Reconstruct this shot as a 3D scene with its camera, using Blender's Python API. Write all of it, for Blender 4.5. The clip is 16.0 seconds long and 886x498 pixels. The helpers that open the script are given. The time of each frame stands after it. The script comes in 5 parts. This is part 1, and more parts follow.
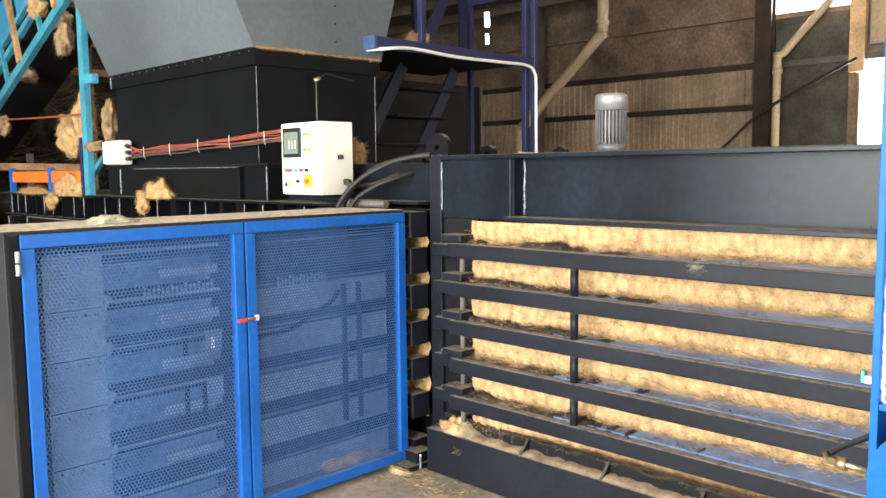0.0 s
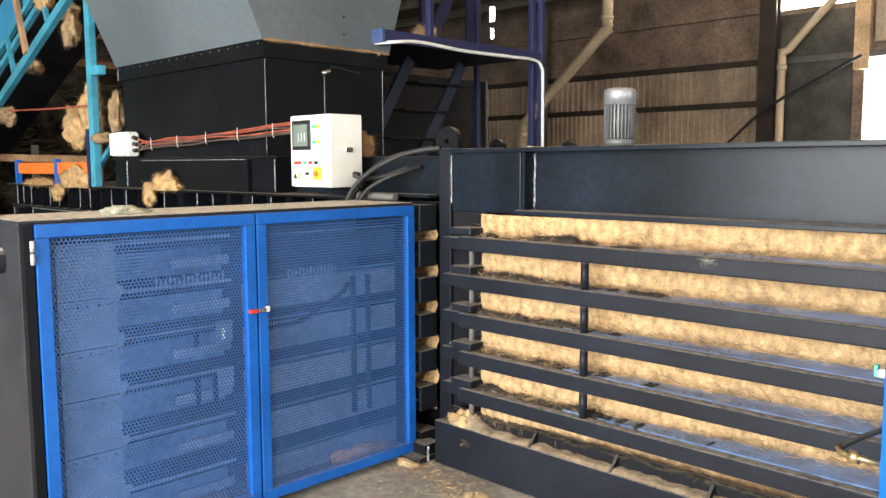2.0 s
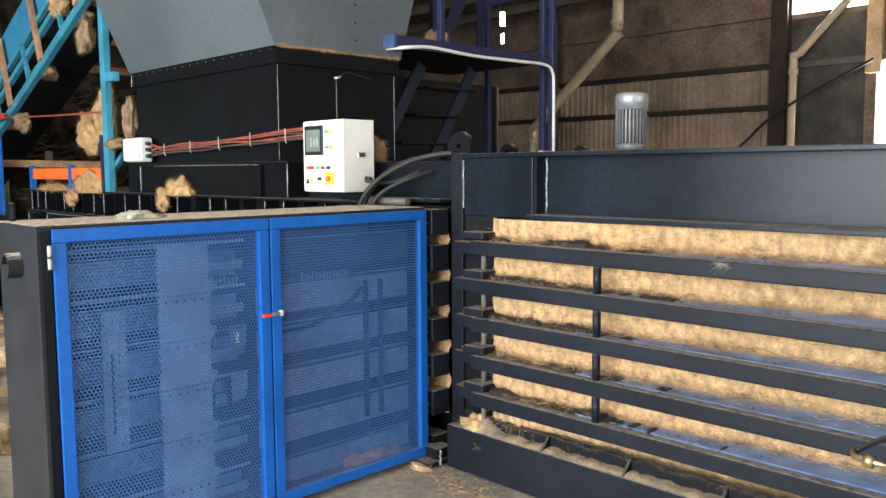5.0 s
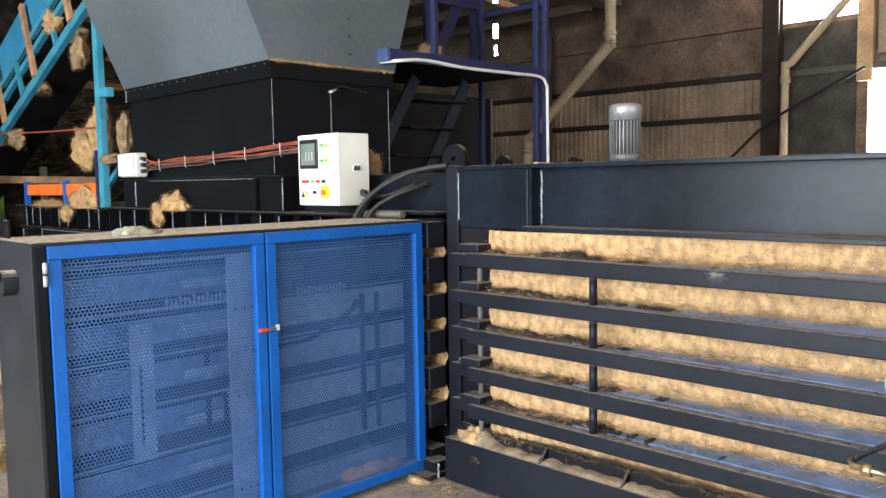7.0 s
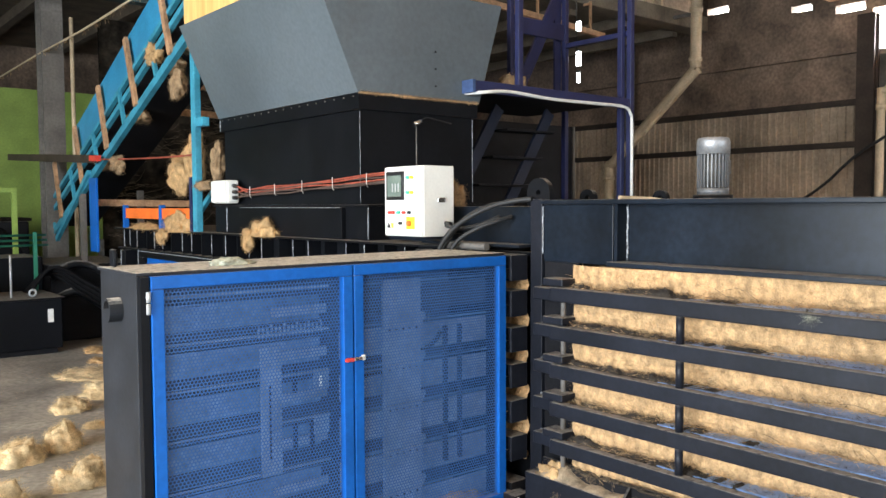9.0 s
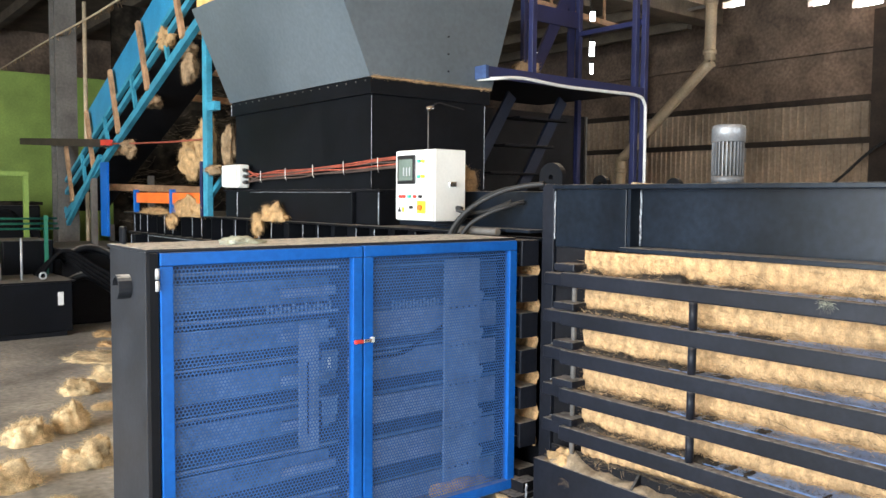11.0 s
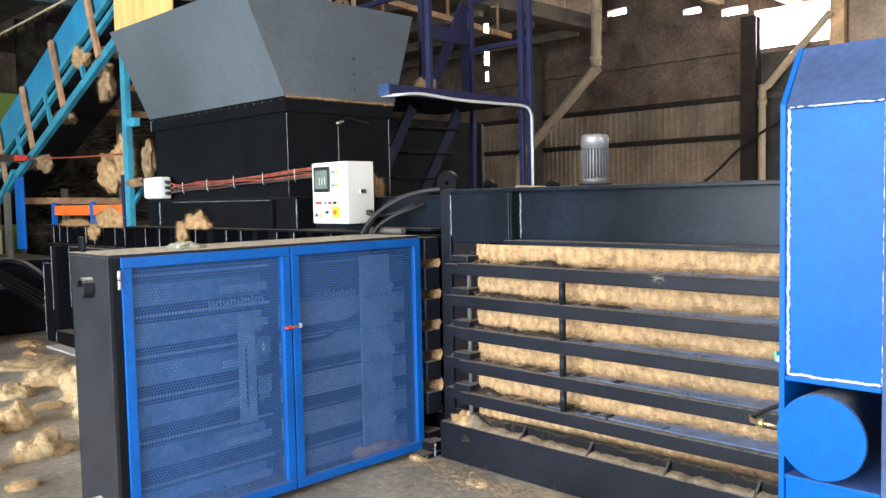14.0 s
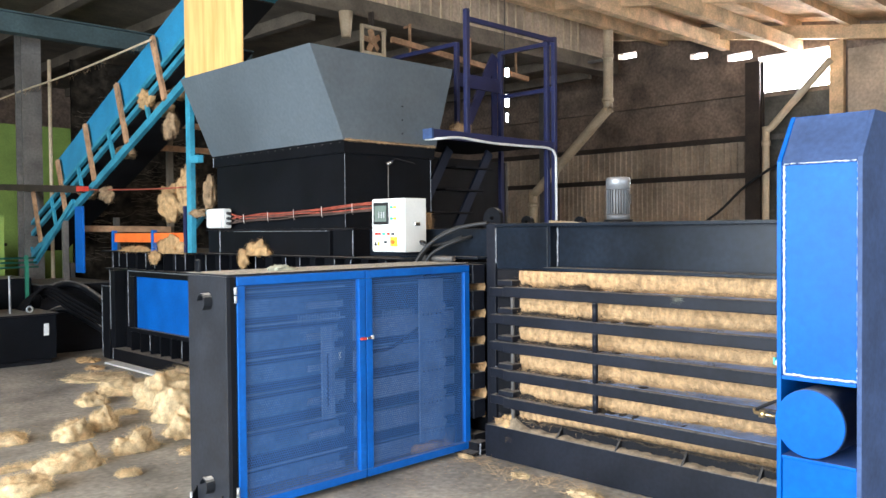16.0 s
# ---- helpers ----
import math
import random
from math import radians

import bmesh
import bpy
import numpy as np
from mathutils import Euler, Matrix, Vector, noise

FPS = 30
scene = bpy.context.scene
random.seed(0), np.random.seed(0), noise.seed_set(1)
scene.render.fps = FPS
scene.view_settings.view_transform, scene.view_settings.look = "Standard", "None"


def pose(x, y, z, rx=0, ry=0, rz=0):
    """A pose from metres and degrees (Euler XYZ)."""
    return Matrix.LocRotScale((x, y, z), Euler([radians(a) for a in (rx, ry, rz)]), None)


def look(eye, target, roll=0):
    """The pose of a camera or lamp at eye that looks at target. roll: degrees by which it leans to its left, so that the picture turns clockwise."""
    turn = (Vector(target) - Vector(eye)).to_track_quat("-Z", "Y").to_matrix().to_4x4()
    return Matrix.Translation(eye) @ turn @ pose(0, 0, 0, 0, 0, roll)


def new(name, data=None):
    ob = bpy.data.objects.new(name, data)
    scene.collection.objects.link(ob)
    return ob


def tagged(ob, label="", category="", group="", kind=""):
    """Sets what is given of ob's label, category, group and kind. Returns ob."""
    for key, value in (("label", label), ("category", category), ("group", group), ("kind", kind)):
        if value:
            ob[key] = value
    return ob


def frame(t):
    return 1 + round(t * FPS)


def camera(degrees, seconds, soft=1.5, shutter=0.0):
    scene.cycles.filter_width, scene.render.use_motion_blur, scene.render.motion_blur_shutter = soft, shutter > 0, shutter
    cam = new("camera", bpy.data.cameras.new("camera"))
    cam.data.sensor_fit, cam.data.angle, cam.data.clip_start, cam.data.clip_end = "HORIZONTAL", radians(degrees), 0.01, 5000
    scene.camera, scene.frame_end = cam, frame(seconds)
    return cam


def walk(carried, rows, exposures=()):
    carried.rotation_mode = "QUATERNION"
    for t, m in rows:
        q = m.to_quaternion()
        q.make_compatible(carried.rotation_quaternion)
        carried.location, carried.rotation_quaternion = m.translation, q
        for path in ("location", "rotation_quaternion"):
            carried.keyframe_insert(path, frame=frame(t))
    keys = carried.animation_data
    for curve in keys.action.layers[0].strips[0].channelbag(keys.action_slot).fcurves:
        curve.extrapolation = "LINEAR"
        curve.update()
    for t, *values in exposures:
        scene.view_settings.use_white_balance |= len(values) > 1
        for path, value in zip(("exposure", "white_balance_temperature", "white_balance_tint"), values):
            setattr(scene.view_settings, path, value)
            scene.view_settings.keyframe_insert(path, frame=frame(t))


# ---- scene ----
cam = camera(56.7, 16.0)
PATH = [
    (0, (-0.026, 0.145, 1.621), (1.386, 1.549, 1.428), -0.6),
    (0.5, (-0.056, 0.159, 1.618), (1.353, 1.565, 1.428), -0.9),
    (1, (-0.07, 0.166, 1.618), (1.336, 1.575, 1.43), -0.9),
    (1.5, (-0.066, 0.166, 1.619), (1.338, 1.579, 1.433), -0.6),
    (2, (-0.067, 0.17, 1.612), (1.343, 1.574, 1.407), -0.2),
    (2.5, (-0.068, 0.174, 1.611), (1.34, 1.576, 1.383), 0.0),
    (3, (-0.073, 0.175, 1.606), (1.322, 1.589, 1.372), 0.2),
    (3.5, (-0.075, 0.176, 1.609), (1.311, 1.6, 1.38), 0.2),
    (4, (-0.075, 0.17, 1.612), (1.311, 1.596, 1.393), -0.1),
    (4.5, (-0.082, 0.168, 1.611), (1.308, 1.591, 1.407), -0.2),
    (7, (-0.088, 0.166, 1.618), (1.315, 1.582, 1.452), -0.9),
    (7.5, (-0.085, 0.166, 1.616), (1.316, 1.585, 1.457), -1.1),
    (8, (-0.084, 0.168, 1.618), (1.31, 1.593, 1.459), -1.3),
    (8.5, (-0.116, 0.177, 1.652), (1.241, 1.64, 1.504), -0.5),
    (8.7, (-0.136, 0.165, 1.674), (1.17, 1.674, 1.552), -0.5),
    (10.8, (-0.14, 0.195, 1.639), (1.053, 1.797, 1.537), 0.3),
    (11, (-0.125, 0.195, 1.623), (1.124, 1.752, 1.497), 0.5),
    (11.5, (-0.117, 0.19, 1.618), (1.21, 1.677, 1.455), 0.2),
    (12, (-0.104, 0.171, 1.615), (1.266, 1.618, 1.441), -0.2),
    (12.5, (-0.109, 0.156, 1.635), (1.307, 1.563, 1.522), -0.2),
    (13, (-0.198, 0.07, 1.638), (1.241, 1.457, 1.573), -0.6),
    (13.5, (-0.398, -0.235, 1.63), (1.022, 1.17, 1.535), -1.0),
    (14, (-0.631, -0.388, 1.645), (0.782, 1.022, 1.52), -1.2),
    (14.5, (-0.946, -0.482, 1.649), (0.478, 0.915, 1.513), -1.4),
    (15, (-1.072, -0.637, 1.673), (0.345, 0.772, 1.584), -1.3),
    (15.5, (-1.207, -0.746, 1.67), (0.198, 0.677, 1.628), -0.6),
    (16, (-1.445, -0.764, 1.654), (-0.036, 0.655, 1.607), -0.5),
]
walk(cam, [(t, look(eye, target, roll)) for t, eye, target, roll in PATH], [(0.0, 0.40, 7250, 10), (1.6, 0.36, 7200, 10), (2.6, 0.0, 6550, 10), (4.5, -0.04, 6650, 10), (8.5, -0.02, 6500, 10), (11.0, 0.13, 6500, 10), (12.0, 0.12, 6350, 10), (12.6, 0.05, 6250, 10), (13.8, 0.02, 6250, 10), (15.0, 0.06, 6180, 10), (16.0, 0.03, 6120, 10)])

# ---- world, light, exposure ----
world = bpy.data.worlds.new("sky")
scene.world = world
world.use_nodes = True
wn = world.node_tree
sky = wn.nodes.new("ShaderNodeTexSky")
sky.sky_type, sky.sun_disc = "NISHITA", False
sky.sun_elevation, sky.sun_rotation = radians(38), radians(250)
wn.links.new(sky.outputs["Color"], wn.nodes["Background"].inputs["Color"])
wn.nodes["Background"].inputs["Strength"].default_value = 0.12
scene.view_settings.exposure = 0.0


def area(name, m, w, h, power, colour):
    lamp = bpy.data.lights.new(name, "AREA")
    lamp.shape, lamp.size, lamp.size_y, lamp.energy, lamp.color = "RECTANGLE", w, h, power, colour
    ob = new(name, lamp)
    ob.matrix_world = m
    return ob


# daylight of two wide gates behind the camera, unseen, the south one assumed
area("gate_light_west", look((-7.35, 1.4, 2.5), (3.0, 1.4, 2.5)), 9.0, 4.6, 2650, (0.87, 0.95, 1.0))
area("gate_light_south", look((2.0, -9.05, 2.3), (2.0, 3.0, 2.3)), 13.6, 4.2, 780, (0.86, 0.94, 1.0))


# ---- materials ----
def mat(name, base, rough=0.6, metal=0.0, var=0.25, scale=6.0, bump=0.15, fine=60.0, dust=0.0, dust_col=(0.29, 0.265, 0.24), emit=None, coat=0.0, spread=0.0, spec=0.5):
    m = bpy.data.materials.new(name)
    m.use_nodes = True
    nt = m.node_tree
    n, l = nt.nodes, nt.links
    b = n["Principled BSDF"]
    b.inputs["Roughness"].default_value, b.inputs["Metallic"].default_value = rough, metal
    b.inputs["Coat Weight"].default_value = coat
    b.inputs["Specular IOR Level"].default_value = spec
    tc = n.new("ShaderNodeTexCoord")
    big, small = n.new("ShaderNodeTexNoise"), n.new("ShaderNodeTexNoise")
    for t, s, d in ((big, scale, 5), (small, fine, 4)):
        t.inputs["Scale"].default_value, t.inputs["Detail"].default_value = s, d
        l.new(tc.outputs["Object"], t.inputs["Vector"])
    ramp = n.new("ShaderNodeMapRange")
    ramp.inputs["From Min"].default_value, ramp.inputs["From Max"].default_value = 0.3, 0.7
    ramp.inputs["To Min"].default_value, ramp.inputs["To Max"].default_value = 1 - var, 1 + var
    l.new(big.outputs["Fac"], ramp.inputs["Value"])
    ramp2 = n.new("ShaderNodeMapRange")
    ramp2.inputs["From Min"].default_value, ramp2.inputs["From Max"].default_value = 0.3, 0.7
    ramp2.inputs["To Min"].default_value, ramp2.inputs["To Max"].default_value = 1 - var * 0.6, 1 + var * 0.6
    l.new(small.outputs["Fac"], ramp2.inputs["Value"])
    mul = n.new("ShaderNodeMath")
    mul.operation = "MULTIPLY"
    l.new(ramp.outputs["Result"], mul.inputs[0])
    l.new(ramp2.outputs["Result"], mul.inputs[1])
    val = mul.outputs[0]
    if spread:
        info, r3 = n.new("ShaderNodeObjectInfo"), n.new("ShaderNodeMapRange")
        r3.inputs["To Min"].default_value, r3.inputs["To Max"].default_value = 1 - spread, 1 + spread
        l.new(info.outputs["Random"], r3.inputs["Value"])
        m2 = n.new("ShaderNodeMath")
        m2.operation = "MULTIPLY"
        l.new(val, m2.inputs[0])
        l.new(r3.outputs["Result"], m2.inputs[1])
        val = m2.outputs[0]
    mix = n.new("ShaderNodeVectorMath")
    mix.operation = "SCALE"
    mix.inputs[0].default_value = base
    l.new(val, mix.inputs["Scale"])
    col = mix.outputs["Vector"]
    if dust:
        geo, sep = n.new("ShaderNodeNewGeometry"), n.new("ShaderNodeSeparateXYZ")
        l.new(geo.outputs["Normal"], sep.inputs[0])
        up = n.new("ShaderNodeMapRange")
        up.inputs["From Min"].default_value, up.inputs["From Max"].default_value = 0.55, 0.95
        up.inputs["To Max"].default_value = dust
        l.new(sep.outputs["Z"], up.inputs["Value"])
        patch = n.new("ShaderNodeMapRange")
        patch.inputs["From Min"].default_value, patch.inputs["From Max"].default_value = 0.24, 0.52
        l.new(small.outputs["Fac"], patch.inputs["Value"])
        film = n.new("ShaderNodeMath")
        film.operation = "MULTIPLY_ADD"
        l.new(patch.outputs["Result"], film.inputs[0])
        l.new(up.outputs["Result"], film.inputs[1])
        film.inputs[2].default_value = 0.004
        mx = n.new("ShaderNodeMix")
        mx.data_type = "RGBA"
        l.new(film.outputs[0], mx.inputs[0])
        l.new(col, mx.inputs[6])
        mx.inputs[7].default_value = (*dust_col, 1)
        col = mx.outputs[2]
        rr = n.new("ShaderNodeMapRange")
        rr.inputs["To Min"].default_value, rr.inputs["To Max"].default_value = rough, 0.9
        l.new(film.outputs[0], rr.inputs["Value"])
        l.new(rr.outputs["Result"], b.inputs["Roughness"])
    l.new(col, b.inputs["Base Color"])
    if bump:
        bp = n.new("ShaderNodeBump")
        bp.inputs["Strength"].default_value, bp.inputs["Distance"].default_value = bump, 0.004
        l.new(small.outputs["Fac"], bp.inputs["Height"])
        l.new(bp.outputs["Normal"], b.inputs["Normal"])
    if emit:
        b.inputs["Emission Color"].default_value, b.inputs["Emission Strength"].default_value = (*emit[0], 1), emit[1]
    return m


BLACK = mat("black_paint", (0.0045, 0.0052, 0.0072), 0.45, 0, 0.3, 3, 0.06, 40, dust=0.85, spec=0.12)
BARSTEEL = mat("blue_black_bar_paint", (0.0098, 0.0115, 0.0175), 0.42, 0, 0.3, 3, 0.06, 40, dust=0.85, spec=0.2)
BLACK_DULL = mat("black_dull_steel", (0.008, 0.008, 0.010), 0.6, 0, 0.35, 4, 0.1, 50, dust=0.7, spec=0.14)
BEAMSTEEL = mat("blue_black_steel", (0.008, 0.012, 0.019), 0.28, 0.0, 0.45, 2.2, 0.03, 30, dust=0.85, spec=0.19)
DARKGREY = mat("dark_grey_paint", (0.015, 0.017, 0.022), 0.5, 0, 0.3, 5, 0.05, 40, dust=1.0, dust_col=(0.60, 0.58, 0.54), spec=0.3)
BALEFACE = mat("pressed_coir", (0.475, 0.302, 0.150), 0.9, 0, 0.38, 26, 1.0, 150)
# shelf strips: the blue sky reflection is put into the base colour
STRIP = mat("sky_tinted_steel", (0.22, 0.39, 0.76), 0.32, 0, 0.35, 9, 0.08, 14, dust=0.35, dust_col=(0.14, 0.13, 0.13))
# column welds: the light reflected by the edges is put into this paler copy
WELD_GLINT = mat("weld_with_glint", (0.56, 0.62, 0.68), 0.4, 0.2, 0.5, 45, 0.5, 110)
WELD = mat("weld_bead_steel", (0.27, 0.29, 0.32), 0.5, 0.2, 0.8, 45, 0.6, 110)
BLUE = mat("blue_gloss_paint", (0.004, 0.104, 0.435), 0.42, 0, 0.15, 3, 0.04, 40, dust=0.45, spec=0.3)
BLUE_COL = mat("bright_blue_gloss_paint", (0.002, 0.097, 0.42), 0.36, 0, 0.15, 2.5, 0.04, 30, dust=0.3, spec=0.14)
# one dull blue holds the column side's shade and the cap's dust film
BLUE_SHADE_DUST = mat("shaded_dusty_blue_paint", (0.045, 0.080, 0.185), 0.65, 0, 0.2, 5, 0.05, 40, spec=0.3)
MESHBLUE = mat("blue_perforated_sheet", (0.052, 0.148, 0.395), 0.45, 0, 0.15, 2, 0.0, 40, spec=0.35)
NAVY = mat("navy_paint", (0.013, 0.017, 0.068), 0.45, 0, 0.25, 4, 0.08, 50, dust=0.5)
CYAN = mat("cyan_paint", (0.042, 0.265, 0.385), 0.5, 0, 0.25, 5, 0.1, 50, dust=0.6)
GREY_A = mat("grey_hopper_paint", (0.100, 0.121, 0.138), 0.34, 0, 0.16, 1.1, 0.0, 30, spec=0.42)
CAGE_IN = mat("grey_carriage_steel", (0.150, 0.215, 0.35), 0.5, 0.0, 0.3, 6, 0.1, 40)
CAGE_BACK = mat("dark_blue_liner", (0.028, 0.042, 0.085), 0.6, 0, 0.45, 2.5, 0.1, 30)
CAGE_MID = mat("blue_grey_panel", (0.10, 0.162, 0.30), 0.6, 0, 0.45, 4, 0.1, 30)
RAILGREY = mat("grey_guide_steel", (0.165, 0.215, 0.34), 0.5, 0, 0.3, 5, 0.1, 40)
CAGE_DARK = mat("dark_guide_steel", (0.010, 0.016, 0.036), 0.5, 0, 0.3, 4, 0.1, 40)
WHITE = mat("white_cabinet_paint", (0.76, 0.77, 0.74), 0.4, 0, 0.05, 4, 0.03, 60)
FINGREY = mat("grey_fin_casting", (0.17, 0.175, 0.185), 0.5, 0.3, 0.2, 10, 0.1, 80)
TEAL = mat("dusty_teal_steel", (0.04, 0.065, 0.07), 0.7, 0, 0.35, 2, 0.2, 25)
DRIFT = mat("pale_fibre_dust", (0.27, 0.205, 0.135), 0.95, 0, 0.35, 18, 1.0, 90)
SILVER = mat("aluminium_motor", (0.33, 0.34, 0.36), 0.4, 0.5, 0.2, 10, 0.1, 80)
FIBRE = mat("coir_fibre", (0.58, 0.44, 0.255), 0.9, 0, 0.42, 14, 1.0, 120)
FIBRE_MID = mat("coir_fibre_brown", (0.46, 0.295, 0.14), 0.9, 0, 0.45, 14, 1.0, 120)
FIBRE_DARK = mat("coir_fibre_dusty", (0.29, 0.195, 0.11), 0.95, 0, 0.5, 12, 1.0, 120)
STRAND = mat("coir_strand", (0.49, 0.33, 0.178), 0.8, 0, 0.5, 14, 0.0, 60)
STRUT = mat("fibre_dusted_steel", (0.40, 0.23, 0.125), 0.8, 0, 0.35, 8, 0.3, 50)
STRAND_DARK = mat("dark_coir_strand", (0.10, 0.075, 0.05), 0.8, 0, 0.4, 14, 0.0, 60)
CONCRETE = mat("dusty_concrete", (0.285, 0.266, 0.232), 0.8, 0, 0.42, 1.6, 0.5, 22)
SHEET = mat("brown_corrugated_sheet", (0.46, 0.36, 0.265), 0.6, 0.1, 0.3, 1.2, 0.2, 15, spread=0.12)
SHEET_DARK = mat("dark_brown_sheet", (0.225, 0.16, 0.118), 0.7, 0, 0.5, 1.3, 0.2, 15, spread=0.15)
RUST = mat("rusty_girt", (0.045, 0.032, 0.025), 0.7, 0.1, 0.3, 3, 0.2, 30)
PIPE = mat("cream_duct_paint", (0.55, 0.44, 0.30), 0.5, 0, 0.2, 3, 0.1, 30)
TIMBER = mat("roof_timber", (0.66, 0.46, 0.27), 0.75, 0, 0.3, 3, 0.3, 30, spread=0.15)
BEAMCON = mat("grimy_concrete_beam", (0.155, 0.125, 0.092), 0.85, 0, 0.3, 2, 0.4, 25)
GREEN = mat("lime_green_panel", (0.20, 0.29, 0.06), 0.6, 0, 0.2, 2, 0.1, 30)
ORANGE = mat("orange_paint", (0.85, 0.17, 0.03), 0.45, 0, 0.15, 5, 0.05, 40)
RED = mat("red_plastic", (0.60, 0.05, 0.035), 0.45, 0, 0.15, 10, 0.05, 60)
PLY = mat("yellow_plywood", (0.90, 0.60, 0.17), 0.6, 0, 0.25, 3.5, 0.15, 25)
# the pressed fibre bulges in upright folds
nt = BALEFACE.node_tree
lay, tcl = nt.nodes.new("ShaderNodeMapping"), next(n for n in nt.nodes if n.type == "TEX_COORD")
lay.inputs["Scale"].default_value = (1.0, 1.15, 0.7)
nt.links.new(tcl.outputs["Object"], lay.inputs["Vector"])
for node in [n for n in nt.nodes if n.type == "TEX_NOISE"]:
    nt.links.new(lay.outputs["Vector"], node.inputs["Vector"])
nt = PLY.node_tree
grain, tcg, mp, cr = nt.nodes.new("ShaderNodeTexNoise"), nt.nodes.new("ShaderNodeTexCoord"), nt.nodes.new("ShaderNodeMapping"), nt.nodes.new("ShaderNodeValToRGB")
mp.inputs["Scale"].default_value = (9, 9, 0.9)
grain.inputs["Scale"].default_value, grain.inputs["Detail"].default_value = 1.6, 6
cr.color_ramp.elements[0].position, cr.color_ramp.elements[1].position = 0.36, 0.62
cr.color_ramp.elements[0].color, cr.color_ramp.elements[1].color = (0.62, 0.37, 0.12, 1), (0.80, 0.52, 0.19, 1)
nt.links.new(tcg.outputs["Object"], mp.inputs["Vector"])
nt.links.new(mp.outputs["Vector"], grain.inputs["Vector"])
nt.links.new(grain.outputs["Fac"], cr.inputs["Fac"])
nt.links.new(cr.outputs["Color"], PLY.node_tree.nodes["Principled BSDF"].inputs["Base Color"])
HOSEDARK = mat("oily_black_hose", (0.006, 0.006, 0.007), 0.8, 0, 0.3, 12, 0.1, 60, spec=0.06)
RUBBER = mat("black_rubber", (0.013, 0.013, 0.014), 0.6, 0, 0.2, 20, 0.1, 80, dust=0.12)
CABLERED = mat("dusty_red_cable", (0.33, 0.075, 0.045), 0.55, 0, 0.4, 12, 0.05, 60)
CABLEBROWN = mat("dusty_brown_cable", (0.09, 0.06, 0.05), 0.55, 0, 0.3, 12, 0.05, 60)
GLASSDARK = mat("dirty_dark_panel", (0.07, 0.068, 0.058), 0.5, 0, 0.5, 2, 0.1, 20)
SCREEN = mat("lcd_screen", (0.15, 0.19, 0.165), 0.2, 0, 0.1, 10, 0, 60)
BLACKPLASTIC = mat("black_plastic", (0.015, 0.015, 0.016), 0.4, 0, 0.1, 10, 0.03, 60)
YELLOW = mat("yellow_label", (0.85, 0.62, 0.04), 0.5, 0, 0.1, 10, 0, 60)
GREENLAMP = mat("green_button", (0.08, 0.52, 0.36), 0.35, 0, 0.1, 10, 0, 60)
CHROME = mat("chrome", (0.72, 0.72, 0.73), 0.22, 1, 0.1, 10, 0, 60)
PIPEGREEN = mat("dark_green_pipe_paint", (0.02, 0.16, 0.10), 0.5, 0, 0.2, 8, 0.05, 50)
DARK_BROWN = mat("dark_fibre_dusted_sheet", (0.020, 0.016, 0.012), 0.9, 0, 0.95, 3.0, 0.8, 11, spec=0.1)
BRASS = mat("brass_fitting", (0.70, 0.55, 0.30), 0.3, 0.9, 0.15, 20, 0.05, 60)
RAG = mat("grey_green_rag", (0.33, 0.34, 0.27), 0.9, 0, 0.4, 20, 0.6, 90)
GREYSTEEL = mat("grey_column_steel", (0.13, 0.12, 0.11), 0.6, 0.1, 0.3, 3, 0.15, 30)
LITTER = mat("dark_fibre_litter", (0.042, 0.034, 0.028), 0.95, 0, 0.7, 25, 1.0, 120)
ZINC = mat("dull_zinc", (0.42, 0.43, 0.44), 0.5, 0.3, 0.2, 12, 0.05, 60)
TUBEGLOW = mat("tube_glow", (0.9, 0.9, 0.9), 0.5, 0, 0, 5, 0, 50, emit=((0.92, 0.97, 1.0), 14))
SKYGLOW = mat("bright_sky_backdrop", (0.9, 0.9, 0.9), 0.9, 0, 0, 5, 0, 50, emit=((0.93, 0.97, 1.0), 26))
PAPER = mat("pale_label", (0.7, 0.7, 0.68), 0.6, 0, 0.1, 10, 0, 60)

# ---- builders ----
ORIGIN = {}


def bm_new():
    return bmesh.new()


def box(bm, x0, y0, z0, x1, y1, z1):
    co = [(x, y, z) for z in (z0, z1) for y in (y0, y1) for x in (x0, x1)]
    v = [bm.verts.new(c) for c in co]
    for f in ((0, 2, 3, 1), (4, 5, 7, 6), (0, 1, 5, 4), (2, 6, 7, 3), (0, 4, 6, 2), (1, 3, 7, 5)):
        bm.faces.new([v[i] for i in f])
    return bm


def prism(bm, base, top):
    """A solid between two rings of the same number of points."""
    a, b = [bm.verts.new(p) for p in base], [bm.verts.new(p) for p in top]
    bm.faces.new(a[::-1])
    bm.faces.new(b)
    for i in range(len(a)):
        j = (i + 1) % len(a)
        bm.faces.new((a[i], a[j], b[j], b[i]))
    return bm


def tube(bm, pts, r, seg=10):
    """A round bar or hose along a line of points."""
    pts = [Vector(p) for p in pts]
    rings = []
    for i, p in enumerate(pts):
        way = (pts[min(i + 1, len(pts) - 1)] - pts[max(i - 1, 0)]).normalized()
        side = way.orthogonal() if i == 0 else (side - way * side.dot(way))
        side.normalize()
        up = way.cross(side)
        rings.append([bm.verts.new(p + r * (math.cos(a) * side + math.sin(a) * up)) for a in (2 * math.pi * k / seg for k in range(seg))])
    for a, b in zip(rings, rings[1:]):
        for k in range(seg):
            f = bm.faces.new((a[k], a[(k + 1) % seg], b[(k + 1) % seg], b[k]))
            f.smooth = True
    bm.faces.new(rings[0][::-1])
    bm.faces.new(rings[-1])
    return bm


